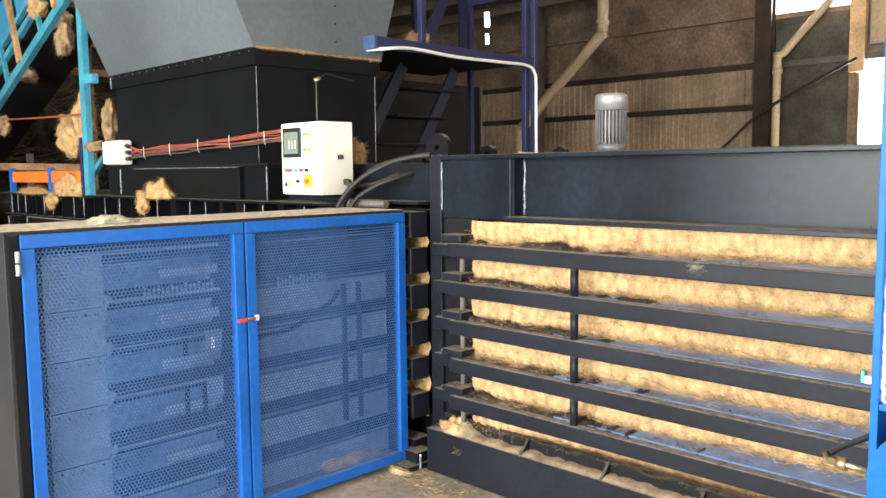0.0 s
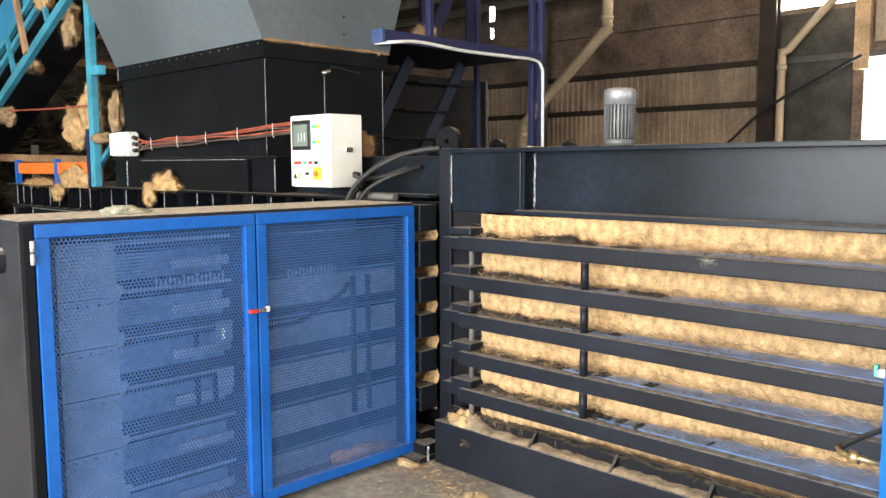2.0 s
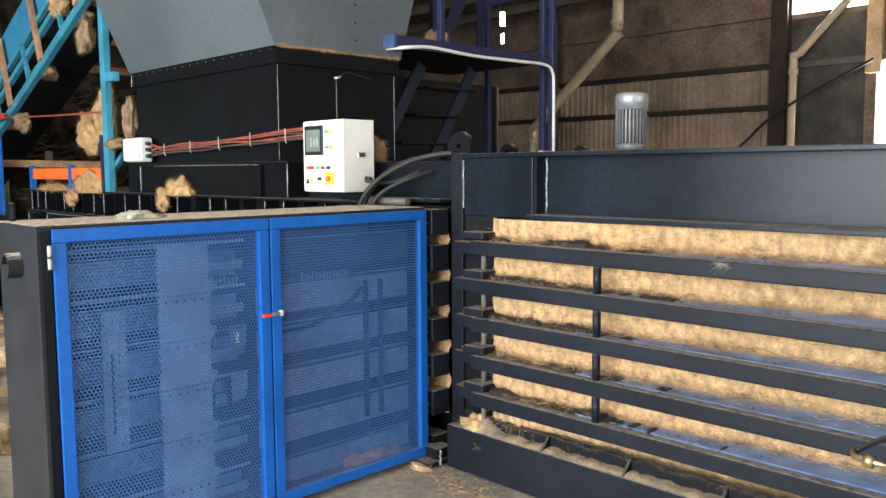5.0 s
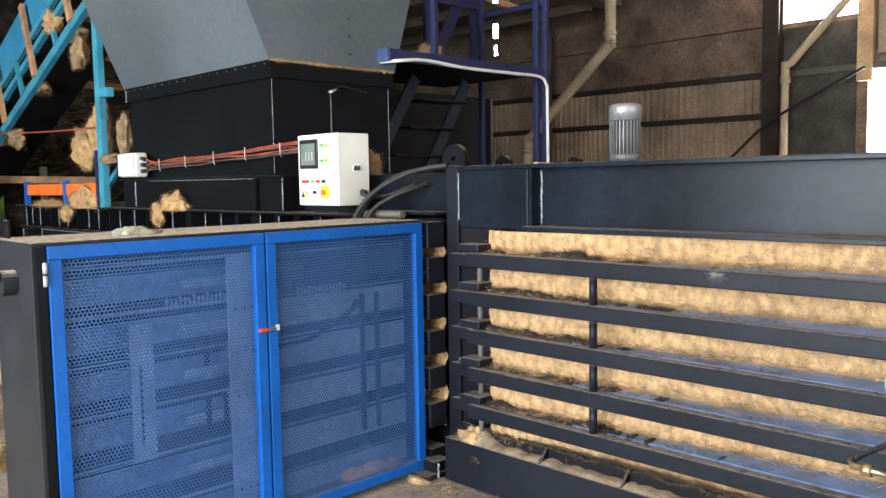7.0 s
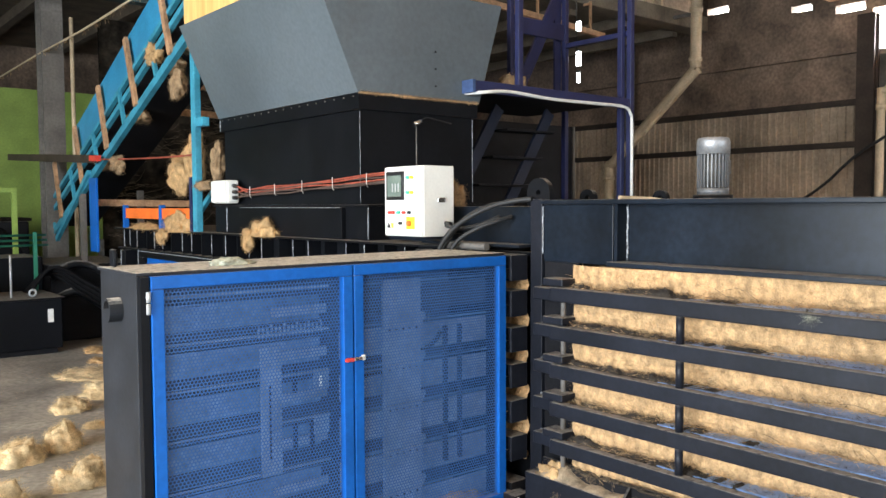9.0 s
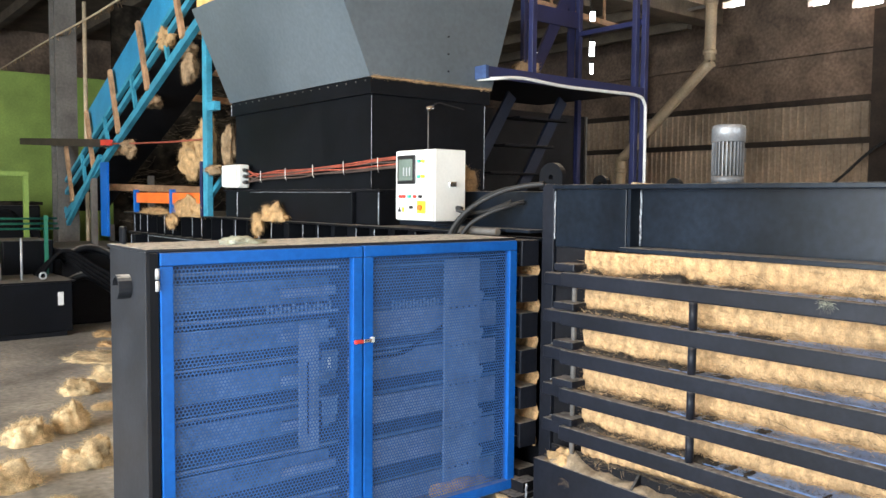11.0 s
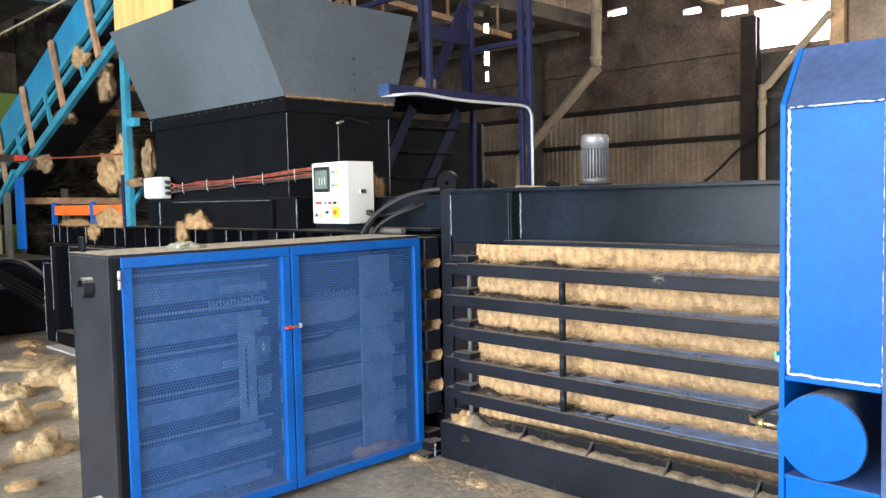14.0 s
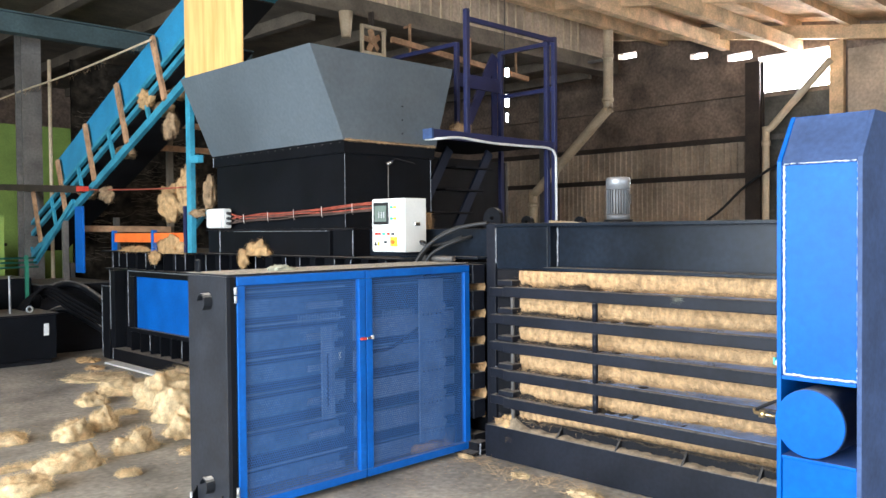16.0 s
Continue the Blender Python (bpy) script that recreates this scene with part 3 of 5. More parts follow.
def face_x(y):
    """How far in the pressed face lies along the chamber."""
    return 3.068 + 0.145 * min(1.0, max(0.0, (2.75 - y) / 1.5)) if y < 3.2 else 3.13


def bale():
    """The pressed block of fibre that fills the chamber."""
    bm = bm_new()
    z0, z1 = 0.235, 1.359
    for y0, y1, ny, nz in ((Y_END, 3.03, 330, 150), (3.395, 4.25, 64, 100)):
        grid = []
        for i in range(ny + 1):
            y = y0 + (y1 - y0) * i / ny
            col = []
            for j in range(nz + 1):
                z = z0 + (z1 - z0) * j / nz
                near = min(abs(z - (lv - 0.03)) for lv in LEVELS + [0.30])
                bulge = 0.03 * min(1.0, near / 0.07)
                d = 0.018 * noise.noise((y * 5, z * 9, 0.3)) + 0.008 * noise.noise((y * 17, z * 22, 1.3)) + 0.008 * noise.noise((y * 44, z * 60, 2.3)) + 0.005 * noise.noise((y * 70, z * 140, 4.3))
                fold = 0.006 * abs(noise.noise((y * 2.2, z * 26, 5.0))) + 0.006 * noise.noise((y * 11, z * 6, 8.0))
                end = 0.06 * max(0.0, (y - 2.96) / 0.07) ** 2 if y < 3.2 else 0.0
                col.append(bm.verts.new((face_x(y) - bulge + d + fold + end, y, z)))
            grid.append(col)
        for i in range(ny):
            for j in range(nz):
                bm.faces.new((grid[i][j], grid[i + 1][j], grid[i + 1][j + 1], grid[i][j + 1]))
    box(bm, 3.30, Y_END, z0, 4.28, 4.25, z1 - 0.02)
    y0, y1 = Y_END, 4.25
    ob = solid("fibre_bale", bm, BALEFACE, "pressed golden coir fibre bale in the open chamber", "fibre bale")
    rng = random.Random(5)
    hair, dark = bm_new(), bm_new()
    for _ in range(26000):
        y = rng.uniform(y0, 2.98)
        z = rng.uniform(z0 + 0.05, z1 - 0.02)
        strand(hair, (face_x(y) - 0.02 + rng.uniform(-0.012, 0.02), y, z), (rng.uniform(-0.35, 0.05), rng.uniform(-1, 1), rng.uniform(-0.6, 0.35)), rng.uniform(0.02, 0.07), rng, 0.0005)
    for lv in LEVELS:
        for _ in range(1500):
            y = rng.uniform(y0, 3.0)
            x = max(face_x(y) - 0.015 - rng.expovariate(30) * (0.4 + 1.2 * abs(noise.noise((y * 5, lv * 5, 3.0)))), 3.0)
            strand(hair, (x, y, lv - 0.004 + rng.uniform(0, 0.012)), (rng.uniform(-0.6, 0.3), rng.uniform(-1, 1), rng.uniform(-0.1, 0.4)), rng.uniform(0.015, 0.05), rng, 0.0007)
    o = part("strand_layer", hair, STRAND, ob, "loose golden fibre ends")
    tagged(o, kind="stuff")
    for lv in LEVELS:
        for _ in range(600):
            y = rng.uniform(1.3, 3.05)
            if noise.noise((y * 2.3, lv * 9, 0)) < 0.25 - 0.6 * min(1.0, max(0.0, (y - 1.0) / 1.2)):
                continue
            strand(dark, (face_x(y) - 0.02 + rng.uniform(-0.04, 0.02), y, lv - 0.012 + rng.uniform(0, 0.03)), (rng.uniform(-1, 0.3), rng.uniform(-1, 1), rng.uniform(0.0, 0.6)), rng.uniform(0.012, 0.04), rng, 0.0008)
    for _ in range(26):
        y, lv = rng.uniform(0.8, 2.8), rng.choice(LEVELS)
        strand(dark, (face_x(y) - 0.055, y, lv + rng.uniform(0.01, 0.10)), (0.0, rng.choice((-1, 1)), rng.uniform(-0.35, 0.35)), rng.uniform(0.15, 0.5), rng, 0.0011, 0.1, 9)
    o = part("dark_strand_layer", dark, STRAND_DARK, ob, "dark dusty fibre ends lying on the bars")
    tagged(o, kind="stuff")
    return ob


bale()
# dark litter lying on the shelf strips
for n, lv in enumerate(LEVELS):
    bm = bm_new()
    rng = random.Random(70 + n)
    rows = []
    for i in range(401):
        y = 1.45 + 1.58 * i / 400
        grow = min(1.0, max(0.0, (y - 1.75) / 0.75))
        wave = noise.noise((y * 4.2, lv * 7, 0.0)) + 0.7 * noise.noise((y * 13, lv * 7, 2.0)) + 0.6 * noise.noise((y * 47, lv * 7, 4.0))
        h = max(0.0, 0.023 * (wave + 1.3 * grow - 0.5))
        x = min(face_x(y) - 0.05, 3.04) + 0.012 * noise.noise((y * 30, lv, 7.0))
        rows.append((h, [bm.verts.new(p) for p in ((x - 0.022, y, lv - 0.012), (x, y, lv - 0.011 + h), (x + 0.05, y, lv - 0.011 + h * 0.9), (x + 0.06, y, lv - 0.012))]))
        for _ in range(int(2 + h * 420)):
            strand(bm, (x + rng.uniform(-0.02, 0.03), y, lv - 0.010 + h * rng.uniform(0.5, 1)), (rng.uniform(-0.7, 0.3), rng.uniform(-1, 1), rng.uniform(0.0, 0.9)), rng.uniform(0.008, 0.03), rng, 0.0007)
    for (ha, a), (hb, b) in zip(rows, rows[1:]):
        if ha > 0.005 and hb > 0.005:
            for k in range(3):
                bm.faces.new((a[k], a[k + 1], b[k + 1], b[k]))
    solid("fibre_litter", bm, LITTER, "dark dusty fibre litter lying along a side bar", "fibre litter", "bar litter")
# fibre caught on bars and sill
rng = random.Random(11)
bm = bm_new()
rows = []
for i in range(301):
    y = Y_END + (3.2 - Y_END) * i / 300
    h = 0.012 + 0.012 * noise.noise((y * 3.1, 1.0, 0.0)) + 0.012 * noise.noise((y * 13, 2.0, 0.0)) + 0.006 * noise.noise((y * 45, 3.0, 0.0)) + 0.065 * math.exp(-((y - 3.05) / 0.075) ** 2)
    h = max(h, 0.001)
    front = 2.976 + 0.008 * noise.noise((y * 22, 5.0, 0.0))
    rows.append([bm.verts.new(p) for p in ((front, y, 0.2362), (front + 0.010, y, 0.2362 + h * 0.5), (3.005, y, 0.2362 + h), (3.041, y, 0.2362 + h * 1.15))])
    for _ in range(7):
        strand(bm, (rng.uniform(2.985, 3.04), y + rng.uniform(-0.004, 0.004), 0.2362 + h * 0.9), (rng.uniform(-0.8, 0.4), rng.uniform(-1, 1), rng.uniform(0.0, 0.35)), rng.uniform(0.006, 0.02), rng, 0.0005)
for a, b in zip(rows, rows[1:]):
    for k in range(3):
        bm.faces.new((a[k], a[k + 1], b[k + 1], b[k])).smooth = True
solid("sill_fibre", bm, DRIFT, "pale fibre dust drifted along the press sill", "fibre", kind="stuff")
clump(3.005, 3.09, 0.236, 0.035, 0.11, 0.10, 40, "small golden fibre tuft on the press sill", "sill tufts", None, 10)
bm = bm_new()
for _ in range(3600):
    y = rng.uniform(Y_END, 3.15)
    strand(bm, (3.040, y, 0.298 + 0.02 * noise.noise((y * 9, 0, 3))), (rng.uniform(-0.5, 0.1), rng.uniform(-0.6, 0.6), rng.uniform(0.1, 1)), rng.uniform(0.01, 0.035), rng, 0.0009)
solid("ragged_fibre", bm, STRAND_DARK, "dark ragged fibre edge above the press sill", "fibre", kind="stuff")
bm = bm_new()
for k in range(90):
    strand(bm, (2.932, 1.69 + rng.uniform(-0.02, 0.02), 1.235), (rng.uniform(-1, 0), rng.uniform(-1, 1), rng.uniform(-1, 1)), rng.uniform(0.012, 0.05), rng, 0.0004)
solid("fibre_tuft", bm, RAG, "pale wisp of fibre caught on the top bar", "fibre tuft")
bm = bm_new()
for k in range(110):
    strand(bm, (2.98, 3.03 + rng.uniform(-0.015, 0.015), 0.16), (rng.uniform(-1, 0), rng.uniform(-1, 1), rng.uniform(-1, 1)), rng.uniform(0.012, 0.04), rng, 0.0004)
solid("fibre_tuft", bm, STRAND, "wisp of fibre caught on the sill", "fibre tuft")

# electric motor on the chamber roof
motor = thing("electric_motor", 4.35, 3.02, 1.676, "silver finned electric motor standing on the press", "motor")
cx, cy = 4.35, 3.02
part("flange", tube(bm_new(), [(cx, cy, 1.676), (cx, cy, 1.725)], 0.118, 24), BLACK, motor)
part("foot_ring", tube(bm_new(), [(cx, cy, 1.726), (cx, cy, 1.765)], 0.094, 24), FINGREY, motor)
# casing gets a separate darker grey to hold the shade in the grooves
part("body", tube(bm_new(), [(cx, cy, 1.766), (cx, cy, 1.975)], 0.077, 24), GREYSTEEL, motor, "casing between the fins, groove shade in its colour")
for k in range(26):
    a = 2 * math.pi * k / 26
    c, s = math.cos(a), math.sin(a)
    w = 0.0035
    ring = [(cx + c * 0.075 - s * w, cy + s * 0.075 + c * w), (cx + c * 0.095 - s * w, cy + s * 0.095 + c * w), (cx + c * 0.095 + s * w, cy + s * 0.095 - c * w), (cx + c * 0.075 + s * w, cy + s * 0.075 - c * w)]
    part("cooling_fin", prism(bm_new(), [(p[0], p[1], 1.768) for p in ring], [(p[0], p[1], 1.97) for p in ring]), FINGREY, motor)
bm = tube(bm_new(), [(cx, cy, 1.972), (cx, cy, 2.05), (cx, cy, 2.068), (cx, cy, 2.074)], 0.099, 28)
for v in bm.verts:
    if v.co.z > 2.06:
        k = 0.93 if v.co.z < 2.07 else 0.75
        v.co.x, v.co.y = cx + (v.co.x - cx) * k, cy + (v.co.y - cy) * k
part("fan_cover", bm, SILVER, motor)
part("terminal_box", box(bm_new(), cx + 0.08, cy - 0.04, 1.85, cx + 0.14, cy + 0.05, 1.94), GREYSTEEL, motor, "", 0.006)
part("conduit", tube(bm_new(), bend([(4.1, 3.2, 1.69), (4.05, 3.25, 1.70), (3.95, 3.28, 1.705), (3.8, 3.3, 1.71)]), 0.012, 8), PIPE, motor)

# ---- blue end column with its cylinder ----
column = thing("end_column", 2.8, 0.7, 0, "bright blue gloss steel column with welded edges", "press column")
X0, YA, YB = 2.46, 0.515, 0.90


def end_column():
    bm = bm_new()
    box(bm, X0 + 0.025, YA + 0.02, 0.945, X0 + 0.05, YB - 0.02, 1.955)
    part("front_panel", bm, BLUE_COL, column)
    # the side plate at YA is duller: its shade is put into the paint
    for y in (YA, YB - 0.022):
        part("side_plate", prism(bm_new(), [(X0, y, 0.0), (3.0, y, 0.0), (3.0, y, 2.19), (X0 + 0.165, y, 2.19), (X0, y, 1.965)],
                                 [(X0, y + 0.022, 0.0), (3.0, y + 0.022, 0.0), (3.0, y + 0.022, 2.19), (X0 + 0.165, y + 0.022, 2.19), (X0, y + 0.022, 1.965)]), BLUE_SHADE_DUST if y == YA else BLUE_COL, column, "blue side plate with shade in its paint" if y == YA else "", 0.003)
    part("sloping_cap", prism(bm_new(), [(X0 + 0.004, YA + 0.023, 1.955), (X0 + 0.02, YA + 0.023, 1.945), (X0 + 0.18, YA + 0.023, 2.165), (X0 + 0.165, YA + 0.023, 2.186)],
                              [(X0 + 0.004, YB - 0.023, 1.955), (X0 + 0.02, YB - 0.023, 1.945), (X0 + 0.18, YB - 0.023, 2.165), (X0 + 0.165, YB - 0.023, 2.186)]), BLUE_SHADE_DUST, column, "blue sloping cap dulled by dust")
    part("top_plate", box(bm_new(), X0 + 0.17, YA + 0.023, 2.168, 2.999, YB - 0.023, 2.188), BLUE_COL, column)
    part("back_plate", box(bm_new(), 2.97, YA + 0.023, 0.0, 2.998, YB - 0.023, 2.167), BLUE_COL, column)
    part("shelf", box(bm_new(), X0, YA + 0.023, 0.925, 2.96, YB - 0.023, 0.944), BLUE_COL, column, "", 0.003)
    part("lower_shelf", box(bm_new(), X0, YA + 0.023, 0.545, 2.96, YB - 0.023, 0.562), BLUE_COL, column, "dusty lower shelf", 0.003)
    part("lower_panel", box(bm_new(), X0 + 0.015, YA + 0.023, 0.0, X0 + 0.035, YB - 0.023, 0.545), BLUE_COL, column)
    bm = tube(bm_new(), [(X0 - 0.015, 0.735, 0.735), (X0 - 0.01, 0.735, 0.735), (2.965, 0.71, 0.735)], 0.160, 40)
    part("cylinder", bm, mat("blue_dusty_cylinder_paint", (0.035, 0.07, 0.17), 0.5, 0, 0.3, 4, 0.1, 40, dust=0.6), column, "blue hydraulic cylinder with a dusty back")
    part("cylinder_cap", tube(bm_new(), [(X0 - 0.03, 0.735, 0.735), (X0 - 0.016, 0.735, 0.735)], 0.158, 40), BLUE_COL, column)
    weld(column, (X0 + 0.022, YB - 0.026, 0.95), (X0 + 0.022, YB - 0.026, 1.95), 0.009, WELD_GLINT)
    weld(column, (X0 + 0.022, YA + 0.026, 0.95), (X0 + 0.022, YA + 0.026, 1.95), 0.004, WELD_GLINT)
    weld(column, (X0 + 0.012, YA + 0.03, 1.953), (X0 + 0.012, YB - 0.03, 1.953), 0.007, WELD_GLINT)
    weld(column, (X0 + 0.018, YA + 0.03, 0.948), (X0 + 0.018, YB - 0.03, 0.948), 0.008, WELD_GLINT)
    part("hose", tube(bm_new(), bend([(2.53, 1.03, 0.745), (2.58, 1.0, 0.765), (2.66, 0.93, 0.80)]), 0.009, 8), RUBBER, column, "black hydraulic hose")
    part("coupling", tube(bm_new(), [(2.49, 0.902, 0.732), (2.49, 1.02, 0.738), (2.53, 1.04, 0.743)], 0.010, 10), BRASS, column, "brass hydraulic coupling")
    part("coupling_nut", tube(bm_new(), [(2.49, 0.965, 0.735), (2.49, 0.995, 0.736)], 0.021, 6), BRASS, column, "brass hydraulic coupling")
    part("tap", tube(bm_new(), [(2.56, 0.902, 0.985), (2.56, 0.945, 0.985)], 0.014, 8), PAPER, column, "small pale drain tap")
    part("tap_lever", box(bm_new(), 2.55, 0.946, 0.975, 2.575, 0.956, 1.01), GREENLAMP, column, "green tap lever", 0.002)


end_column()

# ---- wire-tying cage ----
cage = thing("tying_cage", 1.96, 3.64, 0, "black steel cage with blue perforated double doors", "machine guard")
CX0, CX1, CY0, CY1, CZ1 = 0.975, 2.955, 3.435, 3.885, 1.395
part("end_plate", box(bm_new(), CX0, CY0, 0.02, CX0 + 0.02, CY1, CZ1), DARKGREY, cage, "dark grey end plate with rounded brackets", 0.003)
part("end_plate", box(bm_new(), CX1 - 0.02, CY0, 0.06, CX1, CY1, CZ1), BLACK, cage)
part("top_plate", box(bm_new(), CX0 - 0.01, CY0 - 0.03, CZ1 + 0.001, CX1, CY1 + 0.01, CZ1 + 0.014), DARKGREY, cage, "dust-covered top plate", 0.003)
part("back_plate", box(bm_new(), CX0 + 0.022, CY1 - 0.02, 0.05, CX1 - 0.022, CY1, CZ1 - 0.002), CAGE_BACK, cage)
part("door_jamb", box(bm_new(), CX0 + 0.002, 3.395, 0.03, CX0 + 0.036, 3.434, CZ1 - 0.002), BLACK, cage)
part("bottom_plate", box(bm_new(), CX0 + 0.022, CY0 + 0.01, 0.04, CX1 - 0.022, CY1 - 0.022, 0.06), BLACK_DULL, cage)


def handle(z):
    """A short open pipe collar standing off the plate."""
    bm = bm_new()
    n, mid = 14, 3.635
    rings = []
    for k in range(n + 1):
        a = math.radians(-75 + 250 * k / n)
        c, s = math.cos(a), math.sin(a)
        rings.append([bm.verts.new((x, mid - r * c, z + r * 1.1 * s)) for r, x in ((0.046, CX0 - 0.001), (0.046, CX0 - 0.055), (0.037, CX0 - 0.055), (0.037, CX0 - 0.001))])
    for a, b in zip(rings, rings[1:]):
        for k in range(4):
            bm.faces.new((a[k], b[k], b[(k + 1) % 4], a[(k + 1) % 4]))
    for ring in (rings[0], rings[-1]):
        bm.faces.new(ring)
    part("bracket", bm, DARKGREY, cage, "curved steel bracket")


handle(1.245)
handle(0.16)
part("corner_lug", box(bm_new(), CX0 + 0.03, 3.80, CZ1 + 0.014, CX0 + 0.05, 3.86, CZ1 + 0.09), BLACK, cage, "", 0.008)
part("foot", box(bm_new(), CX0 - 0.03, 3.46, 0.0, CX0 + 0.10, 3.86, 0.02), BLACK_DULL, cage)
for y in (3.5, 3.8):
    prism_bm = prism(bm_new(), [(CX0 - 0.09, y, 0.0), (CX0 - 0.001, y, 0.0), (CX0 - 0.001, y, 0.12)], [(CX0 - 0.09, y + 0.012, 0.0), (CX0 - 0.001, y + 0.012, 0.0), (CX0 - 0.001, y + 0.012, 0.12)])
    part("foot_gusset", prism_bm, BLACK, cage)
    part("anchor_stud", tube(bm_new(), [(CX0 - 0.06, y - 0.03, 0.0), (CX0 - 0.06, y - 0.03, 0.10)], 0.008, 8), ZINC, cage, "bright anchor stud")


def perforated(x0, x1, z0, z1, y, pitch=0.0165, web=0.30):
    """A sheet with staggered six-sided holes, cut to the given edges."""
    verts, faces = [], []
    rowh = pitch * math.sqrt(3) / 2
    nx, nz = int((x1 - x0) / pitch), int((z1 - z0) / rowh)
    R, r = pitch / math.sqrt(3), pitch / math.sqrt(3) * (1 - web)
    for j in range(nz + 1):
        for i in range(nx + 1):
            px, pz = x0 + (i + 0.5 * (j % 2)) * pitch, z0 + j * rowh
            base = len(verts)
            for rad in (R, r):
                for k in range(6):
                    a = math.pi / 6 + k * math.pi / 3
                    verts.append((min(max(px + rad * math.cos(a), x0), x1), y, min(max(pz + rad * math.sin(a), z0), z1)))
            for k in range(6):
                n = (k + 1) % 6
                faces.append((base + k, base + n, base + 6 + n, base + 6 + k))
    me = bpy.data.meshes.new("perforated_sheet")
    me.from_pydata(verts, [], faces)
    me.materials.append(MESHBLUE)
    return new("perforated_sheet", me)


def door(x0, x1, label):
    y0, y1, z0, z1, w = 3.39, 3.43, 0.035, 1.394, 0.052
    leaf = part("door", box(bm_new(), x0, y0, z1 - w, x1, y1, z1), BLUE, cage, label, 0.004)
    part("bottom_rail", box(bm_new(), x0, y0, z0, x1, y1, z0 + w), BLUE, leaf, "", 0.004)
    part("stile", box(bm_new(), x0, y0, z0 + w + 0.001, x0 + w, y1, z1 - w - 0.001), BLUE, leaf, "", 0.004)
    part("stile", box(bm_new(), x1 - w, y0, z0 + w + 0.001, x1, y1, z1 - w - 0.001), BLUE, leaf, "", 0.004)
    hang(perforated(x0 + w, x1 - w, z0 + w, z1 - w, y0 + 0.022), leaf)
    return leaf


door_a = door(1.018, 1.962, "blue framed perforated door, closed")
door_b = door(1.970, 2.952, "blue framed perforated door, closed")
for z in (1.29, 0.14):
    for dz in (-0.024, 0.024):
        part("hinge", tube(bm_new(), [(1.004, 3.383, z + dz - 0.021), (1.004, 3.383, z + dz + 0.021)], 0.009, 8), ZINC, door_a, "pale zinc hinge knuckle")
part("latch", box(bm_new(), 1.912, 3.367, 0.941, 1.955, 3.388, 0.959), RED, door_a, "red toggle latch", 0.004)
part("latch_hook", box(bm_new(), 1.957, 3.37, 0.943, 2.0, 3.388, 0.960), CHROME, door_a, "bright latch hook", 0.003)
part("catch", box(bm_new(), 2.003, 3.374, 0.94, 2.02, 3.389, 0.965), PAPER, door_b, "pale catch", 0.002)

# fixed guides inside the cage
ROWS = [1.282, 1.075, 0.870, 0.655, 0.430, 0.200]
for k, z in enumerate(ROWS):
    part("guide_rail", box(bm_new(), CX0 + 0.03, 3.585, z - 0.005, 1.95, 3.60, z + 0.006), RAILGREY, cage, "thin horizontal needle guide rail")
    part("guide_panel", box(bm_new(), CX0 + 0.03, 3.66, max(z - 0.165, 0.065), 1.94, 3.675, z - 0.05), CAGE_MID, cage, "grey guide panel deep in the cage")
    part("needle_bar", box(bm_new(), 1.66, 3.615, max(z - 0.135, 0.065), 1.955, 3.63, max(z - 0.135, 0.065) + 0.045), RAILGREY, cage, "short grey cross bar", 0.003)
    # the topmost liner panel takes the darker colour of the back plate
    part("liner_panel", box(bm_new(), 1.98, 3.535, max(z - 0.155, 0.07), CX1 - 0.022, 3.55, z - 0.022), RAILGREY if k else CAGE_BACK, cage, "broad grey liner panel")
    part("liner_rail", box(bm_new(), 1.98, 3.53, z - 0.006, CX1 - 0.022, 3.534, z + 0.004), CAGE_MID, cage, "narrow rail between the liner panels")
for x, z0, z1 in ((1.76, 0.46, 0.64), (1.85, 0.46, 0.64), (1.76, 0.78, 0.92)):
    part("guide_post", box(bm_new(), x, 3.605, z0, x + 0.022, 3.614, z1), CAGE_DARK, cage, "short dark guide post")
for x, z in ((1.87, 0.78), (1.87, 0.56)):
    part("cover_plate", box(bm_new(), x, 3.602, z, x + 0.085, 3.606, z + 0.10), CAGE_IN, cage, "small pale cover plate")
part("tag", box(bm_new(), 1.886, 3.575, 0.80, 1.90, 3.58, 0.85), WHITE, cage, "small white tag")
for x in (2.615, 2.715):
    part("guide_post", box(bm_new(), x, 3.515, 0.30, x + 0.026, 3.529, 1.03), CAGE_DARK, cage, "upright dark guide post")
for x0, x1, y, z in ((1.58, 1.95, 3.60, 1.085), (2.22, 2.53, 3.515, 1.075)):
    for k in range(int((x1 - x0) / 0.022)):
        part("spring_coil", box(bm_new(), x0 + k * 0.022, y, z - 0.024, x0 + k * 0.022 + 0.009, y + 0.008, z + 0.024 * (1 if k % 3 else 1.4)), CAGE_IN, cage)
bm = tube(bm_new(), bend([(2.0, 3.52, 0.80), (2.12, 3.515, 0.832), (2.28, 3.515, 0.84), (2.43, 3.515, 0.90), (2.54, 3.52, 0.945), (2.60, 3.525, 1.0)]), 0.013, 8)
part("hose", bm, RUBBER, cage)
# loose fibre gathered in the bottom of the cage
bm = clump_mesh(bm_new(), 2.62, 3.47, 0.062, 0.26, 0.025, 0.10, 78, 20)
solid("fibre_clump", bm, FIBRE_MID, "fibre gathered in the bottom of the cage", "fibre clump", "fibre heaps")

